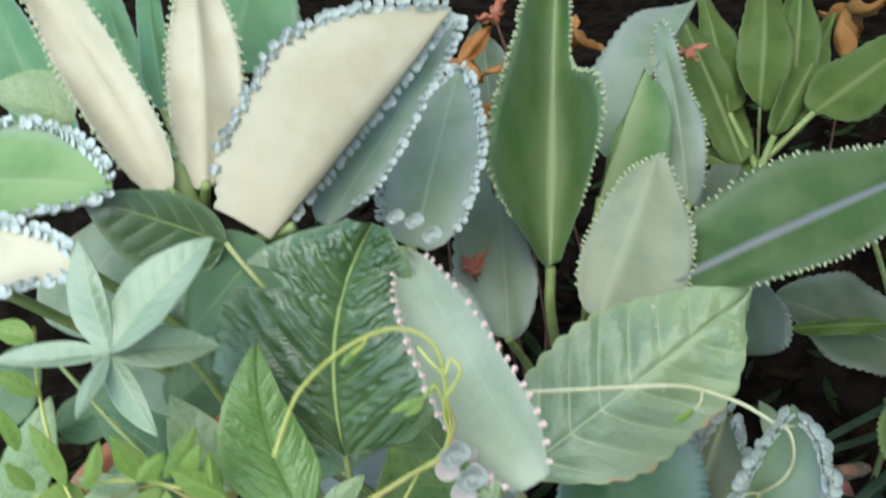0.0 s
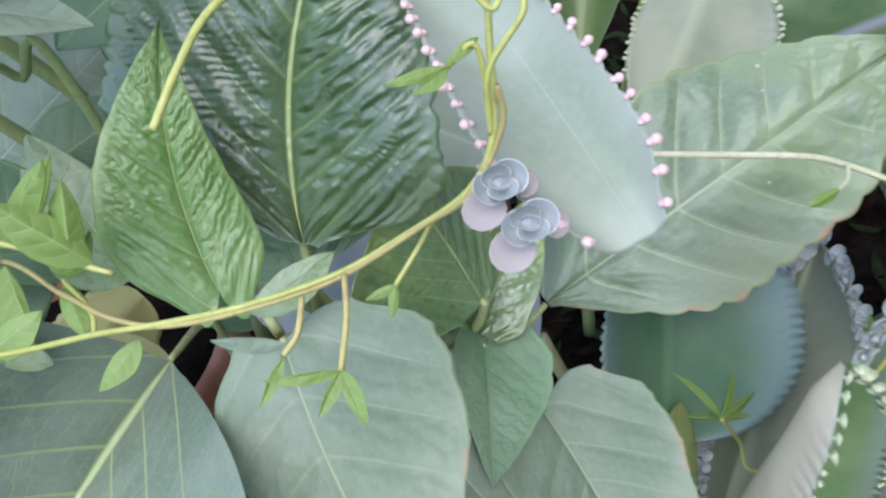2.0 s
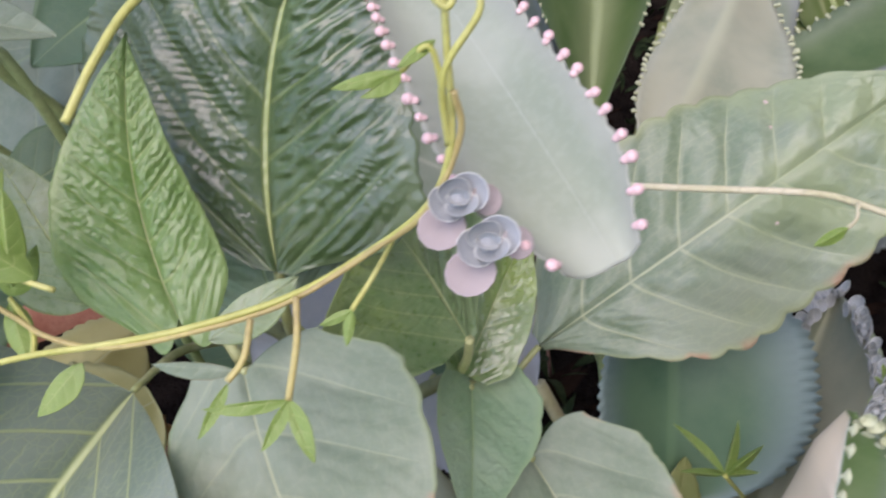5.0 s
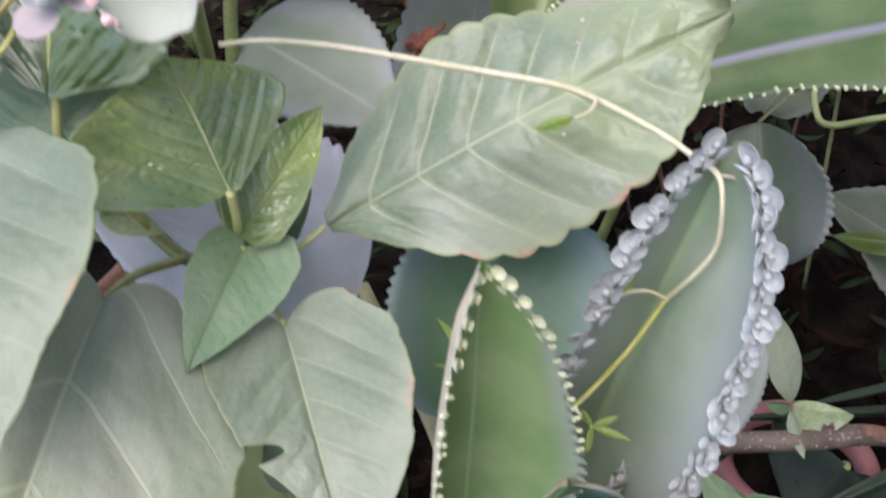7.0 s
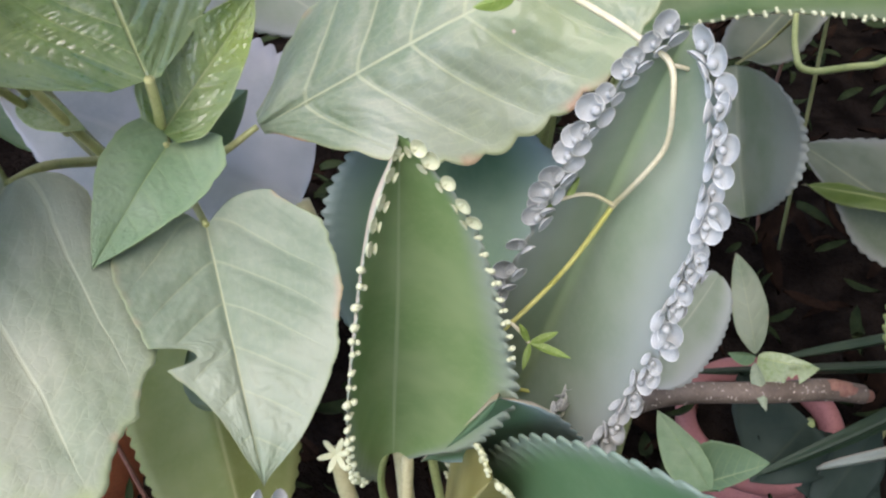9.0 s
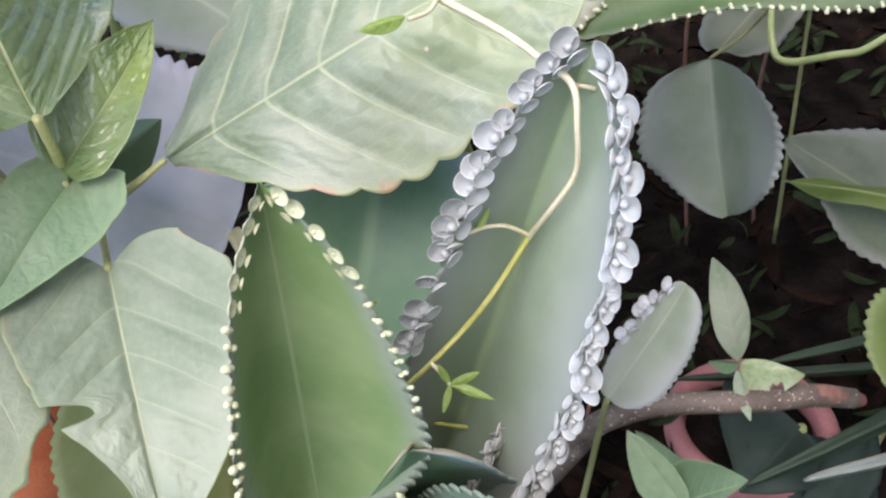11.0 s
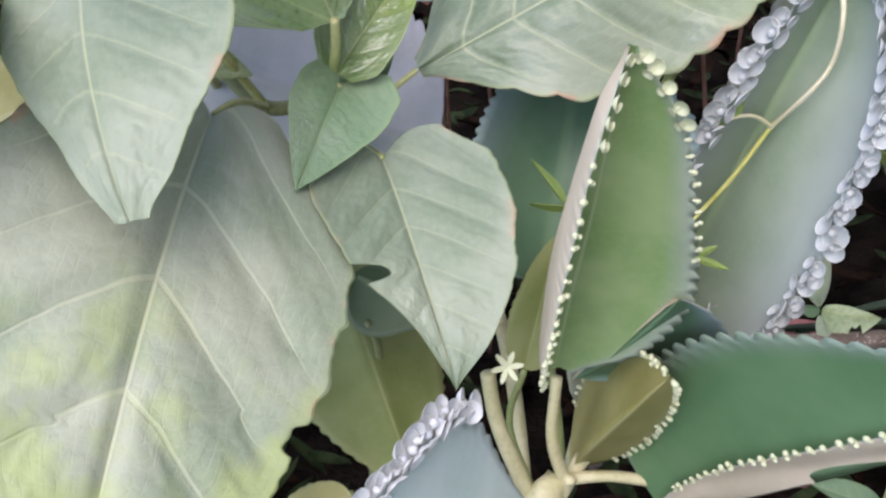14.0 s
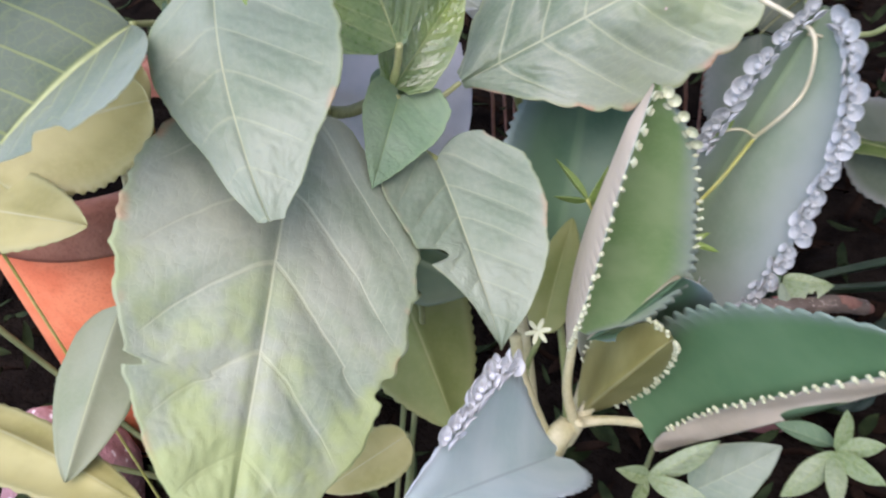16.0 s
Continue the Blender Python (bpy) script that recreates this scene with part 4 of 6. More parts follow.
leaf(kalanchoe, "pale_leaf", (0.0562, 0.2665, 0.2483), (0.1174, 0.3782, 0.3308), (0.0668, 0.3172, 0.3169), (0.1144, 0.3040, 0.3435), mat="kalbeige", shape="kal", cup=.08, teeth=24, pl="round")
leaf(kalanchoe, "side_leaf", (0.1235, 0.3462, 0.2408), (0.1528, 0.3986, 0.2673), (0.1296, 0.3718, 0.2624), (0.1552, 0.3658, 0.2444), mat="kal", shape="kalround", cup=.05, teeth=16, pl="white", rim=((.35,.9),(0,0)), label="bluish toothed leaf with a whitish frill")
leaf(kalanchoe, "lilac_leaf", (-0.0200, 0.3160, 0.3440), (-0.1421, 0.3077, 0.3887), (-0.0704, 0.2835, 0.3318), (-0.0697, 0.3575, 0.3962), mat="lilac", shape="ovate", cup=.05, teeth=22, label="pale lilac-grey leaf")

leaf(kalanchoe_back, "cream_leaf", (-0.1340, 0.3640, 0.5186), (-0.0295, 0.5059, 0.5698), (-0.1558, 0.3854, 0.5560), (-0.0966, 0.4238, 0.5291), mat="cream", shape=((.7,1.03,1.2,1.3,1.33,1.26,1.03,.62,.1),(.35,.62,.85,1,1,.86,.64,.36,.05)), cup=-.05, teeth=26, pl="white", sag=.03, wave=.012, nu=110, label="cream leaf underside with whitish plantlets")
leaf(kalanchoe_back, "green_leaf", (-0.1133, 0.4006, 0.4959), (-0.0262, 0.5214, 0.5564), (-0.1078, 0.4489, 0.5219), (-0.0618, 0.4434, 0.5232), mat="kal", shape="kal", cup=.08, teeth=24, pl="white", sag=.0, wave=.018)
leaf(kalanchoe_back, "grey_leaf", (-0.0707, 0.4353, 0.4437), (-0.0356, 0.5817, 0.4889), (-0.0932, 0.4630, 0.4575), (-0.0234, 0.5054, 0.4732), mat="kal", shape="kal", cup=.05, teeth=22, pl="white", wave=.018)
leaf(kalanchoe_back, "strip_leaf", (-0.1779, 0.3658, 0.5529), (-0.2776, 0.5112, 0.6504), (-0.2219, 0.3965, 0.5965), (-0.1944, 0.4152, 0.5988), mat="cream", shape="kal", cup=.2, teeth=26, pl="bud", wave=.018)
leaf(kalanchoe_back, "strip_leaf", (-0.1623, 0.3777, 0.5477), (-0.1884, 0.5458, 0.6138), (-0.1883, 0.4442, 0.5854), (-0.1531, 0.4670, 0.5754), mat="cream", shape="kal", cup=.15, teeth=20, pl="bud", wave=.018)
leaf(kalanchoe_back, "teal_leaf", (-0.2879, 0.3511, 0.5844), (-0.1876, 0.3366, 0.5812), (-0.2378, 0.3798, 0.5948), (-0.2203, 0.3187, 0.5810), mat="kalmid", shape="kal", cup=.05, teeth=24, pl="white", wave=.018)
leaf(kalanchoe_back, "cream_leaf", (-0.2791, 0.3036, 0.5727), (-0.1893, 0.2900, 0.5724), (-0.2250, 0.3091, 0.5859), (-0.2193, 0.2787, 0.5717), mat="cream", shape="kal", cup=.05, teeth=24, pl="white", wave=.018, label="cream leaf underside with whitish plantlets")
leaf(kalanchoe_back, "dark_leaf", (-0.2002, 0.4472, 0.5595), (-0.2337, 0.5771, 0.5963), (-0.2248, 0.4975, 0.5772), (-0.2051, 0.5000, 0.5769), mat="kaldeep", shape="kal", cup=.05, teeth=16, wave=.018)
leaf(kalanchoe_back, "dark_leaf", (-0.2306, 0.4793, 0.5403), (-0.2794, 0.6033, 0.6043), (-0.2694, 0.5335, 0.5812), (-0.2375, 0.5294, 0.5707), mat="kaldeep", shape="kal", cup=.05, teeth=16, wave=.018)
leaf(kalanchoe_back, "dark_leaf", (-0.1886, 0.5317, 0.5335), (-0.1698, 0.6445, 0.5723), (-0.2045, 0.5940, 0.5643), (-0.1422, 0.5900, 0.5488), mat="kaldeep", shape="kal", cup=.05, teeth=16, wave=.018)
leaf(kalanchoe_back, "pink_edged_leaf", (-0.0559, 0.3232, 0.5346), (-0.0010, 0.2020, 0.5130), (-0.0021, 0.2290, 0.5310), (-0.0324, 0.2137, 0.5272), mat="kalpale", shape=((.2,.55,.75,.88,.96,1,1,.9,.45),(.2,.55,.78,.92,1,1.05,1.1,1.02,.55)), cup=(.10,.16), teeth=22, sag=.05, pl="pink", nu=140, ns=14, label="pale leaf with pink buds along its edge")

leaf(kalanchoe_far, "wavy_leaf", (0.0144, 0.5168, 0.3443), (0.0480, 0.7861, 0.4514), (-0.0127, 0.4916, 0.4247), (0.0570, 0.5326, 0.4420), mat="kalgreen", shape=((.2,.7,1,.95,.75,.62,.6,.5,.15),(.2,.7,1,.85,.5,.34,.34,.3,.1)), cup=.08, teeth=26, wave=.03, pl="bud", nu=110, label="upright wavy green leaf")
leaf(kalanchoe_far, "grey_leaf", (0.0716, 0.5998, 0.3817), (0.1781, 0.7814, 0.4257), (0.0554, 0.6730, 0.4100), (0.1236, 0.6834, 0.4109), mat="kal", shape="kal", cup=.1, teeth=24, wave=.035)
leaf(kalanchoe_far, "fringed_leaf", (0.1276, 0.5614, 0.3572), (0.1307, 0.7267, 0.4307), (0.1158, 0.6503, 0.4037), (0.1494, 0.6273, 0.3859), mat="kal", shape="kal", cup=.1, teeth=24, pl="bud", wave=.035)
leaf(kalanchoe_far, "bright_leaf", (0.0566, 0.5389, 0.3894), (0.1101, 0.6637, 0.4210), (0.0734, 0.5917, 0.4032), (0.1198, 0.6024, 0.4083), mat="kalgreen", shape="kal", cup=.1, teeth=24, wave=.035)
leaf(kalanchoe_far, "beige_leaf", (0.0415, 0.4167, 0.3861), (0.1005, 0.5446, 0.4204), (0.0403, 0.4729, 0.4071), (0.1129, 0.5076, 0.4051), mat="kalbeige", shape="kal", cup=.08, teeth=24, pl="bud", wave=.035, label="pale beige-green leaf")
leaf(kalanchoe_far, "long_leaf", (0.0780, 0.4415, 0.3783), (0.3551, 0.5494, 0.3985), (0.1630, 0.5182, 0.4093), (0.1533, 0.4387, 0.3762), mat="kalgroove", shape="kal", cup=.12, teeth=30, pl="bud", wave=.035, label="long green leaf with a lilac midrib groove")
leaf(kalanchoe_far, "dark_leaf", (-0.0219, 0.4626, 0.3261), (-0.0232, 0.6194, 0.3901), (-0.0574, 0.5257, 0.3771), (0.0008, 0.5479, 0.3625), mat="kal", shape="kal", cup=.05, teeth=16, wave=.035)
leaf(kalanchoe_far, "small_leaf", (0.2239, 0.7245, 0.3329), (0.2664, 0.9042, 0.4014), (0.2185, 0.7923, 0.3687), (0.2681, 0.7862, 0.3528), mat="kalwild", shape="kal", cup=.05, teeth=14, wave=.035)
leaf(kalanchoe_far, "small_leaf", (0.2728, 0.7220, 0.3215), (0.4161, 0.8362, 0.3248), (0.3036, 0.7799, 0.3390), (0.3193, 0.7211, 0.3125), mat="kalwild", shape="kal", cup=.05, teeth=14, wave=.035)
leaf(kalanchoe_far, "small_leaf", (0.2342, 0.7079, 0.3110), (0.3353, 0.8681, 0.3458), (0.2658, 0.7792, 0.3447), (0.2911, 0.7692, 0.3282), mat="kalwild", shape="kal", cup=.05, teeth=14, wave=.035)
leaf(kalanchoe_far, "small_leaf", (0.1993, 0.7381, 0.3220), (0.1994, 0.8807, 0.3844), (0.1848, 0.8030, 0.3558), (0.2234, 0.8037, 0.3500), mat="kalwild", shape="kal", cup=.05, teeth=14, wave=.035)

leaf(kalanchoe_far, "small_leaf", (0.2050, 0.7000, 0.2900), (0.1650, 0.8350, 0.3950), (0.1640, 0.7700, 0.3420), (0.2080, 0.7700, 0.3420), mat="kalwild", shape="kal", cup=.08, teeth=16, wave=.035)
leaf(kalanchoe_far, "small_leaf", (0.2150, 0.6900, 0.2750), (0.1700, 0.7250, 0.2900), (0.1920, 0.6960, 0.2760), (0.1950, 0.7250, 0.2950), mat="kalwild", shape="kal", cup=.08, teeth=14, wave=.035)
leaf(kalanchoe_far, "small_leaf", (0.2550, 0.7300, 0.3050), (0.3050, 0.9000, 0.3900), (0.2600, 0.8150, 0.3550), (0.3000, 0.8050, 0.3450), mat="kalwild", shape="kal", cup=.10, teeth=16, wave=.035)

leaf(ground_right, "serrated_leaf", (0.1554, 0.5734, 0.2883), (0.1768, 0.5410, 0.1971), (0.1902, 0.5070, 0.2371), (0.1229, 0.5360, 0.2431), mat="kal", shape="kal", cup=.05, teeth=18, wave=.035)
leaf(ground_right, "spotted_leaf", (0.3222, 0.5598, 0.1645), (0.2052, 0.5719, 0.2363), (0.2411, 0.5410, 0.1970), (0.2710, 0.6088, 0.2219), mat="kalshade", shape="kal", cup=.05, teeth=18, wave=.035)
leaf(ground_right, "narrow_leaf", (0.2977, 0.5524, 0.2102), (0.2050, 0.5393, 0.2291), (0.2469, 0.5385, 0.2161), (0.2501, 0.5518, 0.2232), mat="kalwild", shape="kal", cup=.05, teeth=18, wave=.035)
leaf(ground_right, "serrated_leaf", (0.2857, 0.4403, 0.2382), (0.2680, 0.3792, 0.2019), (0.2832, 0.3991, 0.2213), (0.2389, 0.4005, 0.2357), mat="kalwild", shape="kal", cup=.05, teeth=16, wave=.035)

leaf(ground_left, "yellow_leaf", (-0.1749, 0.2952, 0.3641), (-0.2404, 0.2481, 0.3568), (-0.1869, 0.2467, 0.3436), (-0.2235, 0.2985, 0.3781), mat="olive", shape="oblong", cup=.05, teeth=16)
leaf(ground_left, "rounded_leaf", (-0.2674, 0.2271, 0.3383), (-0.1757, 0.2218, 0.3437), (-0.2171, 0.2470, 0.3498), (-0.2006, 0.2102, 0.3361), mat="olive", shape="kal", cup=.05, teeth=16)
leaf(ground_left, "leaning_leaf", (-0.1659, 0.2139, 0.3031), (-0.1606, 0.1348, 0.2751), (-0.1476, 0.1704, 0.2815), (-0.1806, 0.1675, 0.2851), mat="broad_back", shape="kal", cup=.08)
leaf(ground_left, "pale_leaf", (-0.2421, 0.1669, 0.2670), (-0.1249, 0.1342, 0.2672), (-0.1806, 0.1651, 0.2675), (-0.1728, 0.1284, 0.2706), mat="olive", shape="kal", cup=.1, teeth=14)
leaf(ground_left, "olive_leaf", (-0.0565, 0.2747, 0.3125), (-0.0027, 0.1987, 0.2680), (-0.0006, 0.2413, 0.2795), (-0.0569, 0.2205, 0.2864), mat="sedge", shape="kal", cup=.05, teeth=20, label="yellowish olive leaf")
leaf(ground_left, "yellow_leaf", (-0.0216, 0.1813, 0.2827), (-0.0525, 0.1529, 0.2729), (-0.0224, 0.1619, 0.2766), (-0.0400, 0.1747, 0.2868), mat="olive", shape="kal", cup=.05, teeth=12)
leaf(ground_left, "dark_leaf", (-0.0335, 0.2403, 0.3349), (0.0009, 0.2365, 0.3237), (-0.0160, 0.2436, 0.3350), (-0.0156, 0.2282, 0.3180), mat="kaldark", shape="ovate")

leaf(ground_right, "rounded_leaf", (0.2334, 0.4610, 0.1036), (0.1992, 0.4151, 0.0904), (0.2488, 0.4390, 0.0889), (0.1881, 0.4399, 0.1072), mat="deepshade", shape="heart", wave=.035)

leaf(sprout, "leaflet", (0.1878, 0.4451, 0.1709), (0.1670, 0.4671, 0.2264), (0.1694, 0.4522, 0.1995), (0.1916, 0.4583, 0.1901), mat="broad", shape="lance", veins=6)
leaf(sprout, "leaflet", (0.1876, 0.4420, 0.1721), (0.1711, 0.4352, 0.1784), (0.1808, 0.4331, 0.1722), (0.1780, 0.4372, 0.1782), mat="dark", shape="lance", veins=4)
leaf(sprout, "leaflet", (0.1887, 0.4419, 0.1716), (0.2229, 0.4401, 0.1722), (0.2036, 0.4436, 0.1759), (0.2097, 0.4333, 0.1611), mat="fresh", shape="ovate", veins=4, bites=((.6,"R",.5,.12),))
leaf(sprout, "leaflet", (0.1875, 0.4398, 0.1695), (0.1966, 0.4170, 0.1547), (0.1955, 0.4290, 0.1615), (0.1876, 0.4266, 0.1617), mat="broad", shape="lance", veins=4)

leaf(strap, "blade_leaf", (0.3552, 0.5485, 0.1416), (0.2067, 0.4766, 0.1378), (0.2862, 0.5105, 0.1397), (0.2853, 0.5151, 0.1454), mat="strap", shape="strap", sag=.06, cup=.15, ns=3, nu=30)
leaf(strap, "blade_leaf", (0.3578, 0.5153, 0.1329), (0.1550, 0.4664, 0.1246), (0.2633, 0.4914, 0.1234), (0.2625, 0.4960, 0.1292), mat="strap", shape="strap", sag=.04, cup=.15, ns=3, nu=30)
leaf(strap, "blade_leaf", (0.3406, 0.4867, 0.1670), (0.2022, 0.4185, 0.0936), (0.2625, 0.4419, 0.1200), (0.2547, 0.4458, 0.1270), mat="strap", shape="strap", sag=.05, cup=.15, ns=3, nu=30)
leaf(strap, "blade_leaf", (0.3407, 0.4347, 0.1682), (0.2237, 0.3885, 0.1466), (0.2721, 0.4052, 0.1527), (0.2711, 0.4103, 0.1591), mat="strapgrey", shape="strap", sag=.04, cup=.15, ns=3, nu=30)

leaf(shoots, "leaf", (0.1644, 0.3364, 0.1805), (0.1332, 0.3479, 0.2190), (0.1386, 0.3337, 0.2006), (0.1540, 0.3425, 0.2066), mat="tender", shape="lance", veins=6)
leaf(shoots, "leaf", (0.1594, 0.3432, 0.1743), (0.1906, 0.3513, 0.1908), (0.1672, 0.3526, 0.1991), (0.1804, 0.3435, 0.1845), mat="dark", shape="ovate", veins=6)
leaf(shoots, "leaf", (0.0876, 0.2070, 0.2437), (0.1154, 0.2118, 0.2732), (0.0989, 0.2112, 0.2610), (0.1076, 0.2076, 0.2553), mat="fresh", shape="lance", veins=6)
leaf(shoots, "leaf", (0.0876, 0.2070, 0.2437), (0.0718, 0.2008, 0.2551), (0.0789, 0.1986, 0.2513), (0.0780, 0.2029, 0.2561), mat="fresh", shape="lance", veins=6)
leaf(shoots, "leaf", (0.0876, 0.2070, 0.2437), (0.0807, 0.1845, 0.2504), (0.0875, 0.1950, 0.2455), (0.0810, 0.1946, 0.2464), mat="fresh", shape="lance", veins=6)
leaf(shoots, "leaf", (0.0876, 0.2070, 0.2437), (0.1124, 0.1940, 0.2543), (0.1006, 0.2027, 0.2514), (0.0992, 0.1963, 0.2446), mat="fresh", shape="lance", veins=6)
leaf(shoots, "leaf", (0.1128, 0.2187, 0.2215), (0.1511, 0.2351, 0.2466), (0.1255, 0.2311, 0.2475), (0.1418, 0.2185, 0.2303), mat="broad", shape="ovate", veins=6)
leaf(shoots, "leaf", (0.1834, 0.2515, 0.2280), (0.1556, 0.2250, 0.2196), (0.1756, 0.2355, 0.2195), (0.1635, 0.2389, 0.2257), mat="fresh", shape="lance", veins=6)
leaf(shoots, "leaf", (0.1834, 0.2515, 0.2280), (0.1829, 0.2595, 0.2519), (0.1805, 0.2546, 0.2395), (0.1892, 0.2572, 0.2406), mat="fresh", shape="lance", veins=6)
leaf(shoots, "leaf", (0.1834, 0.2515, 0.2280), (0.2044, 0.2513, 0.2385), (0.1947, 0.2554, 0.2374), (0.1960, 0.2489, 0.2301), mat="fresh", shape="lance", veins=6)
leaf(shoots, "leaf", (0.1834, 0.2515, 0.2280), (0.1804, 0.2203, 0.2244), (0.1874, 0.2367, 0.2259), (0.1764, 0.2346, 0.2259), mat="fresh", shape="lance", veins=6)
leaf(shoots, "leaf", (0.1834, 0.2515, 0.2280), (0.2030, 0.2320, 0.2326), (0.1944, 0.2447, 0.2332), (0.1915, 0.2375, 0.2260), mat="fresh", shape="lance", veins=6)
leaf(shoots, "leaf", (0.1863, 0.2600, 0.2218), (0.1533, 0.2617, 0.2303), (0.1718, 0.2583, 0.2228), (0.1674, 0.2653, 0.2315), mat="dark", shape="lance", veins=6)

leaf(creeper, "leaflet", (-0.1642, 0.2271, 0.4953), (-0.1811, 0.2358, 0.5231), (-0.1762, 0.2288, 0.5067), (-0.1705, 0.2337, 0.5114), mat="young", shape="lance", veins=5)
leaf(creeper, "leaflet", (-0.1639, 0.2292, 0.4977), (-0.1437, 0.2381, 0.5202), (-0.1572, 0.2346, 0.5105), (-0.1497, 0.2327, 0.5072), mat="young", shape="lance", veins=5)
leaf(creeper, "leaflet", (-0.1652, 0.2271, 0.4955), (-0.1784, 0.2098, 0.4929), (-0.1686, 0.2167, 0.4918), (-0.1741, 0.2214, 0.4979), mat="young", shape="lance", veins=5)
leaf(creeper, "leaflet", (-0.1632, 0.2264, 0.4944), (-0.1517, 0.2062, 0.4849), (-0.1554, 0.2162, 0.4893), (-0.1647, 0.2154, 0.4897), mat="young", shape="lance", veins=5)
leaf(creeper, "leaflet", (-0.1433, 0.2171, 0.4961), (-0.1340, 0.2013, 0.4919), (-0.1351, 0.2092, 0.4934), (-0.1417, 0.2084, 0.4935), mat="young", shape="lance", veins=5)
leaf(creeper, "leaflet", (-0.1433, 0.2178, 0.4969), (-0.1422, 0.2206, 0.5152), (-0.1457, 0.2189, 0.5061), (-0.1393, 0.2196, 0.5060), mat="young", shape="lance", veins=5)
leaf(creeper, "leaflet", (-0.1433, 0.2178, 0.4969), (-0.1308, 0.2188, 0.5115), (-0.1384, 0.2190, 0.5052), (-0.1336, 0.2178, 0.5031), mat="young", shape="lance", veins=5)
leaf(creeper, "leaflet", (-0.1767, 0.1934, 0.4892), (-0.1562, 0.1761, 0.4816), (-0.1617, 0.1873, 0.4876), (-0.1700, 0.1826, 0.4835), mat="fresh", shape="lance", veins=5)
leaf(creeper, "leaflet", (-0.1776, 0.1940, 0.4900), (-0.1705, 0.1971, 0.5078), (-0.1769, 0.1959, 0.4998), (-0.1716, 0.1954, 0.4983), mat="fresh", shape="lance", veins=5)
leaf(creeper, "leaflet", (-0.1628, 0.2123, 0.5211), (-0.1653, 0.2155, 0.5411), (-0.1676, 0.2128, 0.5304), (-0.1607, 0.2144, 0.5311), mat="young", shape="lance", veins=5)
leaf(creeper, "leaflet", (-0.1472, 0.2111, 0.5170), (-0.1313, 0.2160, 0.5360), (-0.1419, 0.2140, 0.5274), (-0.1355, 0.2127, 0.5247), mat="young", shape="lance", veins=5)
leaf(creeper, "leaflet", (-0.1912, 0.2104, 0.5236), (-0.1974, 0.2199, 0.5520), (-0.1974, 0.2137, 0.5366), (-0.1893, 0.2160, 0.5380), mat="young", shape="lance", veins=5)
leaf(creeper, "leaflet", (-0.2033, 0.2401, 0.5460), (-0.2147, 0.2391, 0.5625), (-0.2096, 0.2367, 0.5508), (-0.2086, 0.2426, 0.5578), mat="young", shape="lance", veins=5)
leaf(creeper, "leaflet", (-0.2089, 0.2621, 0.5577), (-0.2275, 0.2648, 0.5642), (-0.2187, 0.2604, 0.5573), (-0.2176, 0.2673, 0.5656), mat="young", shape="lance", veins=5)
leaf(creeper, "leaflet", (-0.1274, 0.2086, 0.5104), (-0.1444, 0.2094, 0.5302), (-0.1389, 0.2054, 0.5165), (-0.1377, 0.2126, 0.5250), mat="young", shape="lance", veins=5)
leaf(creeper, "leaflet", (-0.1891, 0.2134, 0.5111), (-0.2043, 0.2058, 0.5202), (-0.1986, 0.2059, 0.5114), (-0.1973, 0.2140, 0.5211), mat="young", shape="lance", veins=5)
leaf(creeper, "leaflet", (-0.0999, 0.2197, 0.4773), (-0.0767, 0.2314, 0.4873), (-0.0907, 0.2277, 0.4852), (-0.0818, 0.2244, 0.4801), mat="fresh", shape="lance", veins=5)
leaf(creeper, "leaflet", (-0.0832, 0.1956, 0.4931), (-0.1011, 0.1956, 0.4958), (-0.0919, 0.1938, 0.4923), (-0.0926, 0.1963, 0.4953), mat="broad", shape="lance", veins=5)
leaf(creeper, "leaflet", (-0.0702, 0.1888, 0.4910), (-0.0877, 0.1853, 0.4928), (-0.0788, 0.1848, 0.4908), (-0.0789, 0.1867, 0.4930), mat="young", shape="lance", veins=4)
leaf(creeper, "leaflet", (-0.0702, 0.1888, 0.4910), (-0.0647, 0.1790, 0.4821), (-0.0654, 0.1845, 0.4885), (-0.0685, 0.1822, 0.4864), mat="young", shape="lance", veins=4)
leaf(creeper, "leaflet", (-0.0702, 0.1888, 0.4910), (-0.0757, 0.1800, 0.4849), (-0.0716, 0.1826, 0.4872), (-0.0738, 0.1837, 0.4889), mat="young", shape="lance", veins=4)
leaf(creeper, "leaflet", (-0.0829, 0.1904, 0.4948), (-0.0888, 0.1810, 0.4880), (-0.0846, 0.1842, 0.4909), (-0.0864, 0.1854, 0.4926), mat="young", shape="lance", veins=4)
leaf(creeper, "leaflet", (-0.0572, 0.2054, 0.5005), (-0.0645, 0.2028, 0.4986), (-0.0605, 0.2033, 0.4985), (-0.0610, 0.2047, 0.5003), mat="young", shape="lance", veins=4)
leaf(creeper, "leaflet", (-0.0572, 0.2054, 0.5005), (-0.0586, 0.2001, 0.4947), (-0.0568, 0.2027, 0.4973), (-0.0592, 0.2029, 0.4979), mat="young", shape="lance", veins=4)
leaf(creeper, "leaflet", (-0.0402, 0.2154, 0.5521), (-0.0525, 0.2092, 0.5529), (-0.0458, 0.2113, 0.5513), (-0.0462, 0.2131, 0.5535), mat="young", shape="lance", veins=4)
leaf(creeper, "leaflet", (-0.0402, 0.2154, 0.5521), (-0.0472, 0.2084, 0.5512), (-0.0419, 0.2109, 0.5503), (-0.0426, 0.2126, 0.5523), mat="young", shape="lance", veins=4)
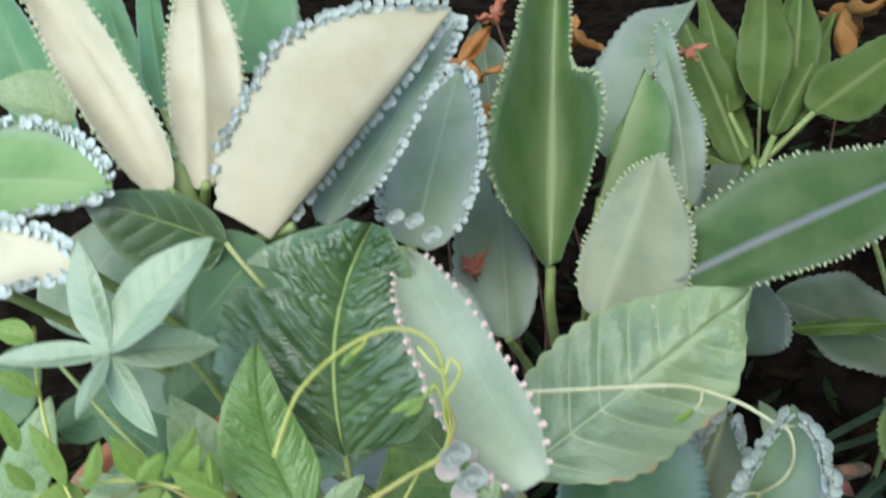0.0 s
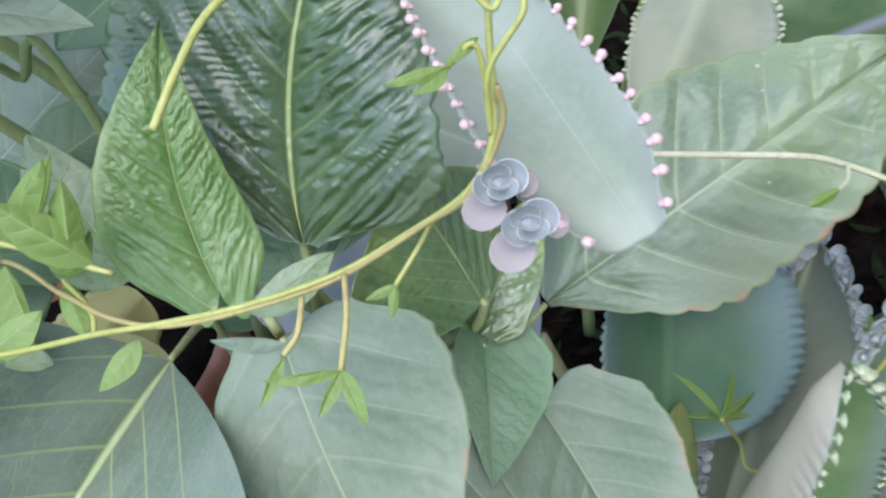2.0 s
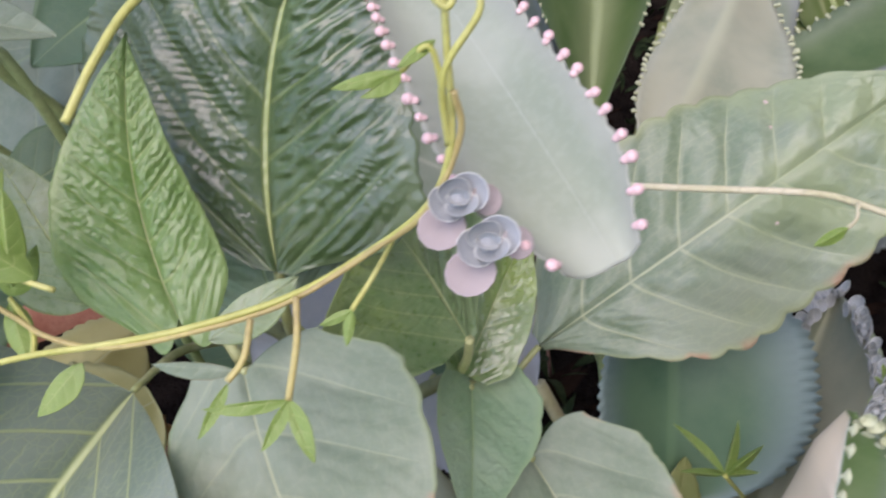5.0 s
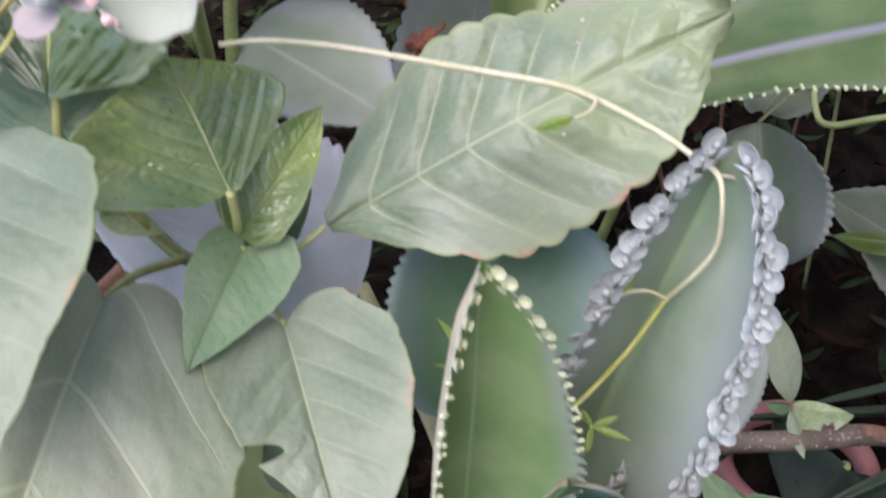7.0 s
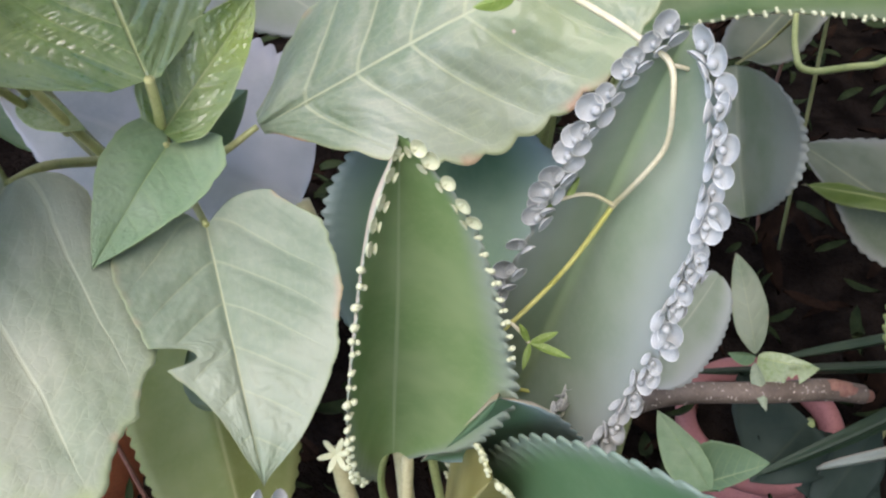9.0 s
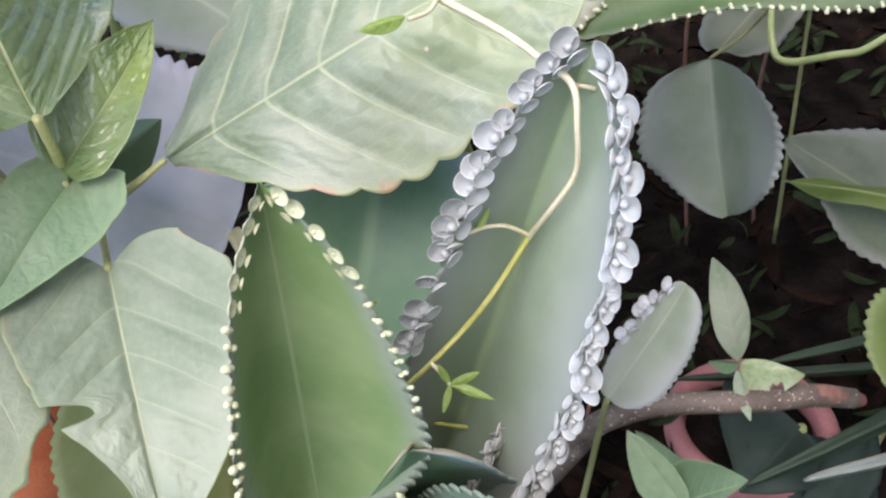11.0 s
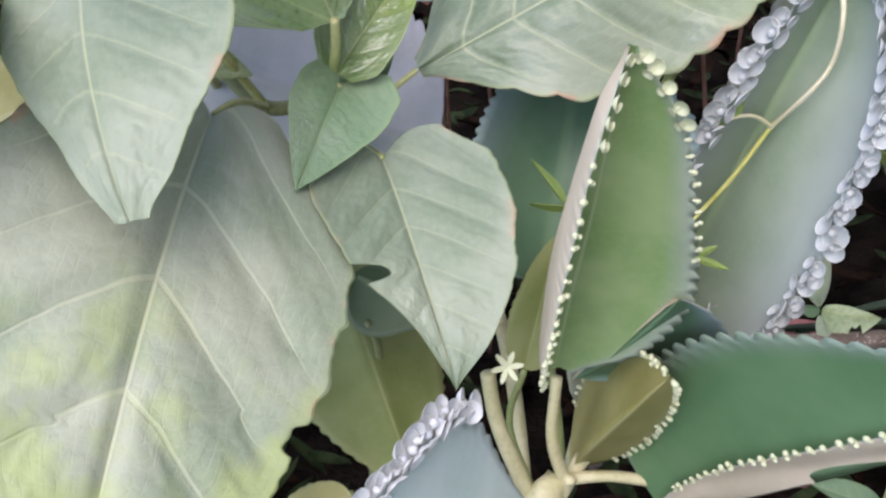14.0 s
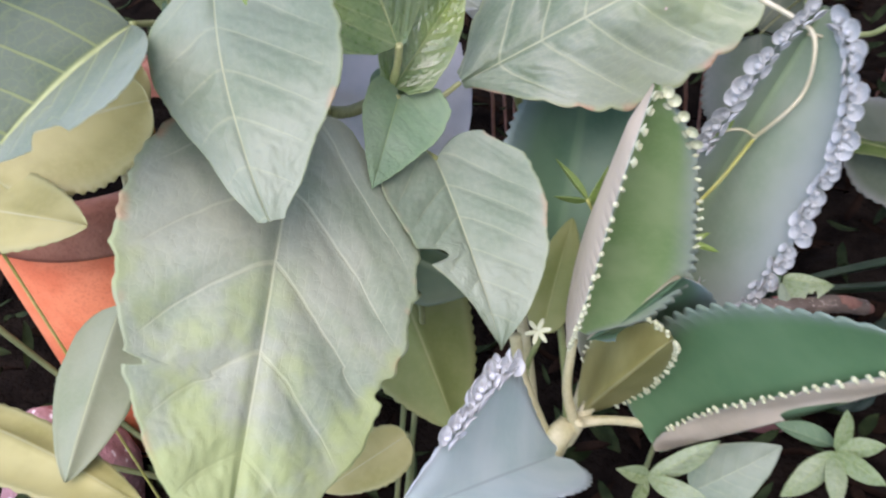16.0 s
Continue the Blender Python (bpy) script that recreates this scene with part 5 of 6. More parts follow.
leaf(creeper, "leaflet", (-0.0337, 0.2195, 0.5558), (-0.0404, 0.2122, 0.5546), (-0.0361, 0.2153, 0.5545), (-0.0373, 0.2167, 0.5562), mat="young", shape="lance", veins=4)
leaf(creeper, "leaflet", (-0.0575, 0.2202, 0.5785), (-0.0666, 0.2131, 0.5748), (-0.0612, 0.2166, 0.5750), (-0.0626, 0.2184, 0.5773), mat="young", shape="lance", veins=4)
leaf(creeper, "leaflet", (0.0731, 0.2772, 0.4564), (0.0623, 0.2716, 0.4547), (0.0687, 0.2738, 0.4532), (0.0679, 0.2763, 0.4562), mat="young", shape="lance", veins=4)
leaf(creeper, "leaflet", (0.0901, 0.2605, 0.4028), (0.0825, 0.2550, 0.4023), (0.0865, 0.2570, 0.4016), (0.0861, 0.2587, 0.4037), mat="young", shape="lance", veins=3)
leaf(creeper, "leaflet", (0.0908, 0.2611, 0.4031), (0.0881, 0.2641, 0.4110), (0.0883, 0.2622, 0.4071), (0.0904, 0.2629, 0.4071), mat="young", shape="lance", veins=3)
leaf(creeper, "leaflet", (0.0909, 0.2608, 0.4027), (0.0854, 0.2611, 0.4085), (0.0874, 0.2603, 0.4052), (0.0885, 0.2614, 0.4061), mat="young", shape="lance", veins=3)
leaf(creeper, "leaflet", (0.0917, 0.2610, 0.4027), (0.0950, 0.2645, 0.4089), (0.0926, 0.2626, 0.4059), (0.0944, 0.2625, 0.4051), mat="young", shape="lance", veins=3)
leaf(creeper, "leaflet", (0.0858, 0.2434, 0.3598), (0.0989, 0.2426, 0.3569), (0.0921, 0.2440, 0.3596), (0.0922, 0.2423, 0.3575), mat="young", shape="lance", veins=3)
leaf(creeper, "leaflet", (0.0858, 0.2434, 0.3598), (0.0941, 0.2465, 0.3635), (0.0898, 0.2457, 0.3626), (0.0905, 0.2443, 0.3606), mat="young", shape="lance", veins=3)
leaf(creeper, "leaflet", (0.0858, 0.2434, 0.3598), (0.0821, 0.2449, 0.3662), (0.0828, 0.2439, 0.3631), (0.0849, 0.2447, 0.3633), mat="young", shape="lance", veins=3)
leaf(creeper, "leaflet", (0.0858, 0.2434, 0.3598), (0.0851, 0.2365, 0.3549), (0.0866, 0.2401, 0.3571), (0.0845, 0.2397, 0.3574), mat="young", shape="lance", veins=3)
leaf(creeper, "leaflet", (0.1202, 0.2750, 0.4407), (0.1248, 0.2741, 0.4394), (0.1221, 0.2762, 0.4413), (0.1225, 0.2740, 0.4386), mat="fresh", shape="ovate", veins=3)

leaf(kalanchoe, "blue_grey_leaf", (-0.1124, 0.4271, 0.4040), (-0.0258, 0.3937, 0.3793), (-0.0539, 0.4443, 0.4108), (-0.0677, 0.3876, 0.3796), mat="kal", shape="kal", cup=.05, teeth=18)

leaf(creeper, "leaflet", (-0.1443, 0.2472, 0.4652), (-0.1714, 0.2739, 0.5024), (-0.1742, 0.2568, 0.4821), (-0.1468, 0.2641, 0.4863), mat="fresh", shape="ovate", veins=6)
leaf(creeper, "leaflet", (-0.2083, 0.2451, 0.4579), (-0.1740, 0.2729, 0.4699), (-0.1998, 0.2658, 0.4736), (-0.1778, 0.2503, 0.4511), mat="dark", shape="ovate", veins=6)
leaf(creeper, "leaflet", (-0.2368, 0.2754, 0.4837), (-0.1981, 0.2952, 0.4853), (-0.2209, 0.2915, 0.4926), (-0.2148, 0.2771, 0.4742), mat="dark", shape="ovate", veins=6)
leaf(creeper, "leaflet", (-0.2559, 0.2384, 0.4738), (-0.2267, 0.2729, 0.5107), (-0.2473, 0.2590, 0.4973), (-0.2271, 0.2542, 0.4880), mat="fresh", shape="ovate", veins=6)
leaf(creeper, "leaflet", (-0.2132, 0.2200, 0.4600), (-0.1934, 0.2514, 0.4788), (-0.2132, 0.2396, 0.4758), (-0.1883, 0.2333, 0.4639), mat="fresh", shape="ovate", veins=6)
leaf(creeper, "leaflet", (-0.2754, 0.2747, 0.4895), (-0.2544, 0.3195, 0.5087), (-0.2730, 0.3012, 0.5054), (-0.2488, 0.2943, 0.4930), mat="dark", shape="ovate", veins=6)
leaf(creeper, "leaflet", (-0.1892, 0.2964, 0.4695), (-0.1551, 0.3226, 0.4796), (-0.1769, 0.3169, 0.4843), (-0.1622, 0.3002, 0.4615), mat="dark", shape="ovate", veins=6)
leaf(creeper, "leaflet", (-0.1629, 0.2116, 0.5202), (-0.1459, 0.2137, 0.5356), (-0.1564, 0.2137, 0.5296), (-0.1500, 0.2117, 0.5260), mat="young", shape="lance", veins=5)
leaf(creeper, "leaflet", (-0.1862, 0.2120, 0.5168), (-0.1732, 0.2192, 0.5391), (-0.1825, 0.2156, 0.5285), (-0.1758, 0.2150, 0.5266), mat="young", shape="lance", veins=5)
leaf(creeper, "leaflet", (-0.2180, 0.2280, 0.5259), (-0.2192, 0.2336, 0.5486), (-0.2211, 0.2301, 0.5368), (-0.2139, 0.2317, 0.5375), mat="young", shape="lance", veins=5)
leaf(creeper, "leaflet", (-0.2097, 0.2146, 0.5160), (-0.2139, 0.2158, 0.5341), (-0.2156, 0.2137, 0.5239), (-0.2094, 0.2168, 0.5265), mat="young", shape="lance", veins=5)
leaf(creeper, "leaflet", (-0.1322, 0.2070, 0.5094), (-0.1303, 0.2171, 0.5292), (-0.1367, 0.2135, 0.5180), (-0.1288, 0.2136, 0.5168), mat="young", shape="lance", veins=5)
leaf(creeper, "leaflet", (-0.1587, 0.1976, 0.4913), (-0.1441, 0.2056, 0.4984), (-0.1542, 0.2029, 0.4967), (-0.1478, 0.1997, 0.4922), mat="young", shape="lance", veins=5)
leaf(creeper, "leaflet", (-0.1213, 0.2015, 0.4903), (-0.1321, 0.1929, 0.4820), (-0.1240, 0.1956, 0.4839), (-0.1285, 0.1981, 0.4875), mat="young", shape="lance", veins=5)
leaf(creeper, "leaflet", (-0.1777, 0.2268, 0.4971), (-0.2022, 0.2292, 0.5034), (-0.1904, 0.2245, 0.4963), (-0.1896, 0.2308, 0.5033), mat="fresh", shape="lance", veins=5)
leaf(creeper, "leaflet", (-0.1530, 0.2093, 0.4734), (-0.1751, 0.2145, 0.4825), (-0.1655, 0.2084, 0.4742), (-0.1647, 0.2146, 0.4812), mat="fresh", shape="lance", veins=5)

leaf(kalanchoe_back, "dark_leaf", (-0.3081, 0.4973, 0.4806), (-0.3746, 0.6276, 0.5869), (-0.3598, 0.5581, 0.5474), (-0.3195, 0.5639, 0.5476), mat="kaldeep", shape="kal", cup=.05, teeth=16, wave=.018)

leaf(creeper, "leaflet", (-0.2431, 0.4240, 0.5703), (-0.2914, 0.4343, 0.5911), (-0.2681, 0.4236, 0.5741), (-0.2667, 0.4418, 0.5960), mat="fresh", shape="ovate", veins=5)
leaf(creeper, "leaflet", (0.0425, 0.2541, 0.3670), (0.0269, 0.2711, 0.3741), (0.0357, 0.2639, 0.3670), (0.0376, 0.2660, 0.3687), mat="young", shape="lance", veins=3)
leaf(creeper, "leaflet", (0.0425, 0.2541, 0.3670), (0.0499, 0.2726, 0.3729), (0.0464, 0.2655, 0.3673), (0.0495, 0.2652, 0.3666), mat="young", shape="lance", veins=3)
leaf(creeper, "leaflet", (0.0425, 0.2541, 0.3670), (0.0581, 0.2665, 0.3668), (0.0512, 0.2635, 0.3650), (0.0529, 0.2614, 0.3631), mat="young", shape="lance", veins=3)
leaf(creeper, "leaflet", (0.0425, 0.2541, 0.3670), (0.0281, 0.2585, 0.3633), (0.0372, 0.2576, 0.3615), (0.0373, 0.2597, 0.3633), mat="young", shape="lance", veins=3)
leaf(creeper, "leaflet", (0.0425, 0.2541, 0.3670), (0.0559, 0.2591, 0.3608), (0.0510, 0.2600, 0.3621), (0.0509, 0.2582, 0.3605), mat="young", shape="lance", veins=3)

leaf(ground_right, "dark_leaf", (0.1764, 0.3758, 0.1284), (0.1364, 0.3869, 0.1702), (0.1490, 0.3780, 0.1479), (0.1615, 0.3865, 0.1535), mat="dark", shape="ovate", veins=5, wave=.035)
leaf(ground_right, "dark_leaf", (0.2825, 0.4359, 0.0680), (0.2011, 0.4426, 0.1032), (0.2261, 0.4281, 0.0780), (0.2515, 0.4625, 0.0934), mat="deepshade", shape="kal", wave=.035)
leaf(ground_right, "dark_leaf", (0.2429, 0.4171, 0.0753), (0.2779, 0.4766, 0.1008), (0.2472, 0.4477, 0.0935), (0.2800, 0.4470, 0.0816), mat="deepshade", shape="kal", wave=.035)

# added leaf, stands for plain darkness and hides the pot from the camera
leaf(weed, "dark_leaf", (-0.1423, 0.3444, 0.3410), (-0.1918, 0.3582, 0.3843), (-0.1849, 0.3393, 0.3579), (-0.1509, 0.3591, 0.3791), mat="dark", shape="ovate", veins=5)

leaf(ground_left, "yellow_leaf", (-0.2087, 0.3514, 0.3476), (-0.2677, 0.2902, 0.3271), (-0.2301, 0.3067, 0.3200), (-0.2523, 0.3279, 0.3488), mat="olive", shape="kal", cup=.05, teeth=16)

leaf(weed, "dark_leaf", (-0.1665, 0.2545, 0.4622), (-0.2085, 0.2716, 0.5059), (-0.2005, 0.2564, 0.4861), (-0.1725, 0.2671, 0.4943), mat="dark", shape="ovate", veins=5)

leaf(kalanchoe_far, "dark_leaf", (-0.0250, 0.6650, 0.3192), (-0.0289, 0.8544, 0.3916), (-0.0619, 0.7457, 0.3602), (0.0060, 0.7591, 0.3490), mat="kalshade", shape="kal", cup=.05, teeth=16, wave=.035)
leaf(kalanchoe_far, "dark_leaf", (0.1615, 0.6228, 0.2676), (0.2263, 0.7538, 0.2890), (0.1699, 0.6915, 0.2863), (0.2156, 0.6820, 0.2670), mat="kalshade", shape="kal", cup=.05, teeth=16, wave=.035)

leaf(weed, "dark_leaf", (-0.2699, 0.3653, 0.4096), (-0.1809, 0.4255, 0.4652), (-0.2487, 0.4096, 0.4572), (-0.1966, 0.3750, 0.4098), mat="broad", shape="ovate", veins=5)
leaf(weed, "dark_leaf", (-0.2979, 0.3920, 0.4443), (-0.2439, 0.4814, 0.4774), (-0.2921, 0.4472, 0.4761), (-0.2348, 0.4161, 0.4472), mat="broad", shape="ovate", veins=5)

tube("stem", ((-0.0491, 0.2790, 0.3925), (-0.0796, 0.2853, 0.3758), (-0.1417, 0.3196, 0.3737), (-0.1700, 0.4000, 0.0500)), (0.0026, 0.003, 0.0036, 0.005), WOODY, weed)
tube("petiole", ((-0.0188, 0.2897, 0.3957), (-0.0326, 0.2786, 0.3885), (-0.0479, 0.2766, 0.3921)), (0.0011, 0.0015, 0.0017), WEED_STEM, weed)
tube("petiole", ((-0.0405, 0.2675, 0.4240), (-0.0430, 0.2710, 0.4100), (-0.0500, 0.2790, 0.3900)), (0.0016, 0.0017, 0.0020), WEED_STEM, weed)
tube("petiole", ((-0.1000, 0.2660, 0.4440), (-0.0900, 0.2760, 0.4050), (-0.0796, 0.2853, 0.3758)), (0.0014, 0.0017, 0.0019), WEED_STEM, weed)
tube("petiole", ((-0.0421, 0.2688, 0.3981), (-0.0491, 0.2773, 0.3934)), (0.0012, 0.0016), WEED_STEM, weed)
tube("petiole", ((-0.0222, 0.2509, 0.3818), (-0.0526, 0.2872, 0.3696), (-0.0596, 0.2922, 0.3783)), (0.0012, 0.0016, 0.0017), WEED_STEM, weed)
tube("petiole", ((-0.0708, 0.2290, 0.4068), (-0.0720, 0.2480, 0.4000), (-0.0796, 0.2853, 0.3758)), (0.0011, 0.0016, 0.0020), WEED_STEM, weed)
tube("petiole", ((-0.0946, 0.2210, 0.4640), (-0.0980, 0.2500, 0.4350), (-0.1090, 0.3021, 0.3738)), (0.0010, 0.0014, 0.0017), WEED_STEM, weed)
tube("petiole", ((-0.1386, 0.2370, 0.4390), (-0.1390, 0.2700, 0.4200), (-0.1417, 0.3196, 0.3737)), (0.0011, 0.0016, 0.0020), WEED_STEM, weed)
tube("petiole", ((-0.1023, 0.2322, 0.4691), (-0.1011, 0.2357, 0.4500), (-0.1417, 0.3196, 0.3737)), (0.0016, 0.0017, 0.0020), WEED_STEM, weed)
tube("petiole", ((-0.0967, 0.2689, 0.4569), (-0.0968, 0.2638, 0.4358), (-0.1090, 0.3021, 0.3738)), (0.0016, 0.0017, 0.0020), WEED_STEM, weed)
tube("petiole", ((-0.1481, 0.3434, 0.5353), (-0.1222, 0.3200, 0.4865), (-0.1417, 0.3196, 0.3737)), (0.0014, 0.0016, 0.0020), WEED_STEM, weed)
tube("stalk", ((-0.1723, 0.2506, 0.5563), (-0.1617, 0.2681, 0.5253), (-0.1467, 0.2726, 0.4966), (-0.1600, 0.3600, 0.0500)), (0.0012, 0.0014, 0.0016, 0.002), GREEN_STEM, palm)
tube("stalk", ((-0.2114, 0.2696, 0.5357), (-0.1892, 0.2522, 0.5107), (-0.1713, 0.2396, 0.4923)), (0.001, 0.0012, 0.0012), GREEN_STEM, palm)
tube("stem", ((0.0498, 0.2336, 0.2414), (0.0412, 0.2224, 0.2241), (0.0350, 0.2500, 0.0500)), (0.0062, 0.0065, 0.0075), STEM, kalanchoe)
tube("petiole", ((0.0183, 0.2357, 0.2969), (0.0243, 0.2292, 0.2734), (0.0404, 0.2236, 0.2331)), (0.0030, 0.0032, 0.0038), STEM, kalanchoe)
tube("petiole", ((0.0300, 0.2560, 0.2800), (0.0245, 0.2580, 0.2393), (0.0410, 0.2568, 0.1844)), (0.0014, 0.0016, 0.0018), GREEN_STEM, kalanchoe)
tube("petiole", ((0.0449, 0.2369, 0.2986), (0.0454, 0.2309, 0.2695), (0.0526, 0.2313, 0.2412)), (0.0022, 0.0024, 0.003), STEM, kalanchoe)
tube("petiole", ((0.0510, 0.2327, 0.2430), (0.0691, 0.2356, 0.2459), (0.0891, 0.2392, 0.2429)), (0.0030, 0.0024, 0.0026), STEM, kalanchoe)
tube("petiole", ((0.0540, 0.2284, 0.2496), (0.0530, 0.2296, 0.2436), (0.0486, 0.2285, 0.2332)), (0.0026, 0.0028, 0.004), STEM, kalanchoe)
tube("petiole", ((0.0705, 0.2661, 0.2828), (0.0660, 0.2520, 0.2620), (0.0485, 0.2293, 0.2341)), (0.0035, 0.003, 0.004), STEM, kalanchoe)
tube("petiole", ((0.0341, 0.1920, 0.2682), (0.0413, 0.2009, 0.2465), (0.0442, 0.2254, 0.2295)), (0.003, 0.003, 0.004), STEM, kalanchoe)
tube("petiole", ((0.0305, 0.2856, 0.3028), (0.0458, 0.2698, 0.2266), (0.0500, 0.2676, 0.1745)), (0.0020, 0.0020, 0.0022), GREEN_STEM, kalanchoe)
tube("petiole", ((0.0562, 0.2665, 0.2483), (0.0500, 0.2580, 0.2000), (0.0380, 0.2500, 0.1600)), (0.003, 0.0035, 0.004), STEM, kalanchoe)
tube("petiole", ((0.1235, 0.3462, 0.2408), (0.1185, 0.3382, 0.2008), (0.1000, 0.3000, 0.0500)), (0.0014, 0.0015, 0.0018), WOODY, kalanchoe)
tube("petiole", ((-0.0200, 0.3160, 0.3440), (0.0150, 0.3000, 0.2500), (0.0380, 0.2500, 0.1600)), (0.003, 0.0035, 0.004), STEM, kalanchoe)
tube("stem", ((-0.2191, 0.5086, 0.5422), (-0.1893, 0.4243, 0.5297), (-0.1710, 0.3760, 0.5154), (-0.1300, 0.4200, 0.0500)), (0.0045, 0.005, 0.006, 0.007), GREEN_STEM, kalanchoe_back)
tube("petiole", ((-0.1737, 0.3594, 0.5591), (-0.1726, 0.3789, 0.5272)), (0.0028, 0.003), GREEN_STEM, kalanchoe_back)
tube("petiole", ((-0.1622, 0.3787, 0.5488), (-0.1727, 0.3839, 0.5254)), (0.0028, 0.003), GREEN_STEM, kalanchoe_back)
tube("petiole", ((-0.1216, 0.3729, 0.5191), (-0.1505, 0.3780, 0.4986), (-0.1300, 0.4150, 0.4000)), (0.0028, 0.0032, 0.004), GREEN_STEM, kalanchoe_back)
tube("petiole", ((-0.0707, 0.4353, 0.4437), (-0.1041, 0.4180, 0.4442), (-0.1300, 0.4180, 0.3000)), (0.0028, 0.0032, 0.004), GREEN_STEM, kalanchoe_back)
tube("petiole", ((-0.0567, 0.3269, 0.5313), (-0.0886, 0.3541, 0.4906), (-0.1300, 0.4180, 0.2600)), (0.0028, 0.0032, 0.004), GREEN_STEM, kalanchoe_back)
tube("petiole", ((-0.2879, 0.3511, 0.5844), (-0.2602, 0.3761, 0.5151), (-0.1300, 0.4180, 0.2800)), (0.0028, 0.0032, 0.004), GREEN_STEM, kalanchoe_back)
tube("petiole", ((-0.2791, 0.3036, 0.5727), (-0.2638, 0.3538, 0.4886), (-0.1300, 0.4180, 0.2200)), (0.0028, 0.0032, 0.004), GREEN_STEM, kalanchoe_back)
tube("petiole", ((-0.2002, 0.4472, 0.5595), (-0.1953, 0.4389, 0.5327)), (0.0028, 0.0032), GREEN_STEM, kalanchoe_back)
tube("petiole", ((-0.2306, 0.4793, 0.5403), (-0.1925, 0.4305, 0.5299)), (0.0028, 0.0032), GREEN_STEM, kalanchoe_back)
tube("petiole", ((-0.1886, 0.5317, 0.5335), (-0.1867, 0.4201, 0.5242)), (0.0028, 0.0032), GREEN_STEM, kalanchoe_back)
tube("stem", ((0.0144, 0.5168, 0.3443), (0.0119, 0.5013, 0.2882), (0.0300, 0.5600, 0.0500)), (0.004, 0.0042, 0.005), GREEN_STEM, kalanchoe_far)
tube("petiole", ((0.0716, 0.5998, 0.3817), (0.0560, 0.5587, 0.3345), (0.0300, 0.5600, 0.1000)), (0.003, 0.0032, 0.004), GREEN_STEM, kalanchoe_far)
tube("petiole", ((0.1276, 0.5614, 0.3572), (0.0896, 0.5154, 0.3078), (0.0300, 0.5600, 0.0900)), (0.003, 0.0032, 0.004), GREEN_STEM, kalanchoe_far)
tube("petiole", ((0.0566, 0.5389, 0.3894), (0.0418, 0.5128, 0.3287), (0.0300, 0.5600, 0.1200)), (0.003, 0.0032, 0.004), GREEN_STEM, kalanchoe_far)
tube("petiole", ((0.0415, 0.4167, 0.3861), (0.0343, 0.4443, 0.3259), (0.0300, 0.5600, 0.1100)), (0.003, 0.0032, 0.004), GREEN_STEM, kalanchoe_far)
tube("petiole", ((0.0780, 0.4415, 0.3783), (0.0592, 0.4499, 0.3285), (0.0300, 0.5600, 0.0800)), (0.003, 0.0032, 0.004), GREEN_STEM, kalanchoe_far)
tube("petiole", ((-0.0219, 0.4626, 0.3261), (-0.0124, 0.4796, 0.2819), (0.0300, 0.5600, 0.0700)), (0.003, 0.0032, 0.004), GREEN_STEM, kalanchoe_far)
tube("stem", ((0.2239, 0.7245, 0.3329), (0.2211, 0.7093, 0.2992), (0.2300, 0.7000, 0.0500)), (0.0014, 0.0014, 0.0016), WOODY, kalanchoe_far)
tube("petiole", ((0.2728, 0.7220, 0.3215), (0.2210, 0.6991, 0.2868)), (0.003, 0.0035), GREEN_STEM, kalanchoe_far)
tube("petiole", ((0.2342, 0.7079, 0.3110), (0.2205, 0.6957, 0.2828)), (0.003, 0.0035), GREEN_STEM, kalanchoe_far)
tube("petiole", ((0.1993, 0.7381, 0.3220), (0.2191, 0.6998, 0.2801)), (0.003, 0.0035), GREEN_STEM, kalanchoe_far)
tube("stem", ((0.1870, 0.6194, 0.3129), (0.1901, 0.5946, 0.2899), (0.1995, 0.5847, 0.2824), (0.2379, 0.6070, 0.2782), (0.2900, 0.6200, 0.2740), (0.3700, 0.6200, 0.0500)), (0.0018, 0.0020, 0.0022, 0.0022, 0.0024, 0.0026), GREEN_STEM, ground_right)
tube("petiole", ((0.1554, 0.5734, 0.2883), (0.1755, 0.6256, 0.2773), (0.1887, 0.6129, 0.3044)), (0.0010, 0.0010, 0.0012), WOODY, ground_right)
tube("stem", ((0.3222, 0.5598, 0.1645), (0.3100, 0.5300, 0.1200), (0.2900, 0.5000, 0.0500)), (0.002, 0.0024, 0.003), WOODY, ground_right)
tube("petiole", ((0.2977, 0.5524, 0.2102), (0.3166, 0.5586, 0.1647)), (0.002, 0.003), GREEN_STEM, ground_right)
tube("petiole", ((0.2857, 0.4403, 0.2382), (0.2892, 0.5085, 0.1603)), (0.003, 0.0035), GREEN_STEM, ground_right)
tube("petiole", ((0.2334, 0.4610, 0.1036), (0.2400, 0.4600, 0.0600)), (0.003, 0.0035), GREEN_STEM, ground_right)
tube("stem", ((-0.1781, 0.2903, 0.3594), (-0.1985, 0.2940, 0.3077), (-0.1900, 0.2700, 0.0500)), (0.003, 0.0035, 0.004), STEM, ground_left)
tube("petiole", ((-0.2674, 0.2271, 0.3383), (-0.3041, 0.2535, 0.2548), (-0.1900, 0.2700, 0.0600)), (0.0016, 0.0018, 0.0020), WOODY, ground_left)
tube("petiole", ((-0.1659, 0.2139, 0.3031), (-0.1834, 0.2342, 0.2540), (-0.1900, 0.2700, 0.0600)), (0.0016, 0.0018, 0.0020), WOODY, ground_left)
tube("petiole", ((-0.2421, 0.1669, 0.2670), (-0.2936, 0.1995, 0.1935), (-0.1900, 0.2700, 0.0600)), (0.0016, 0.0018, 0.0020), WOODY, ground_left)
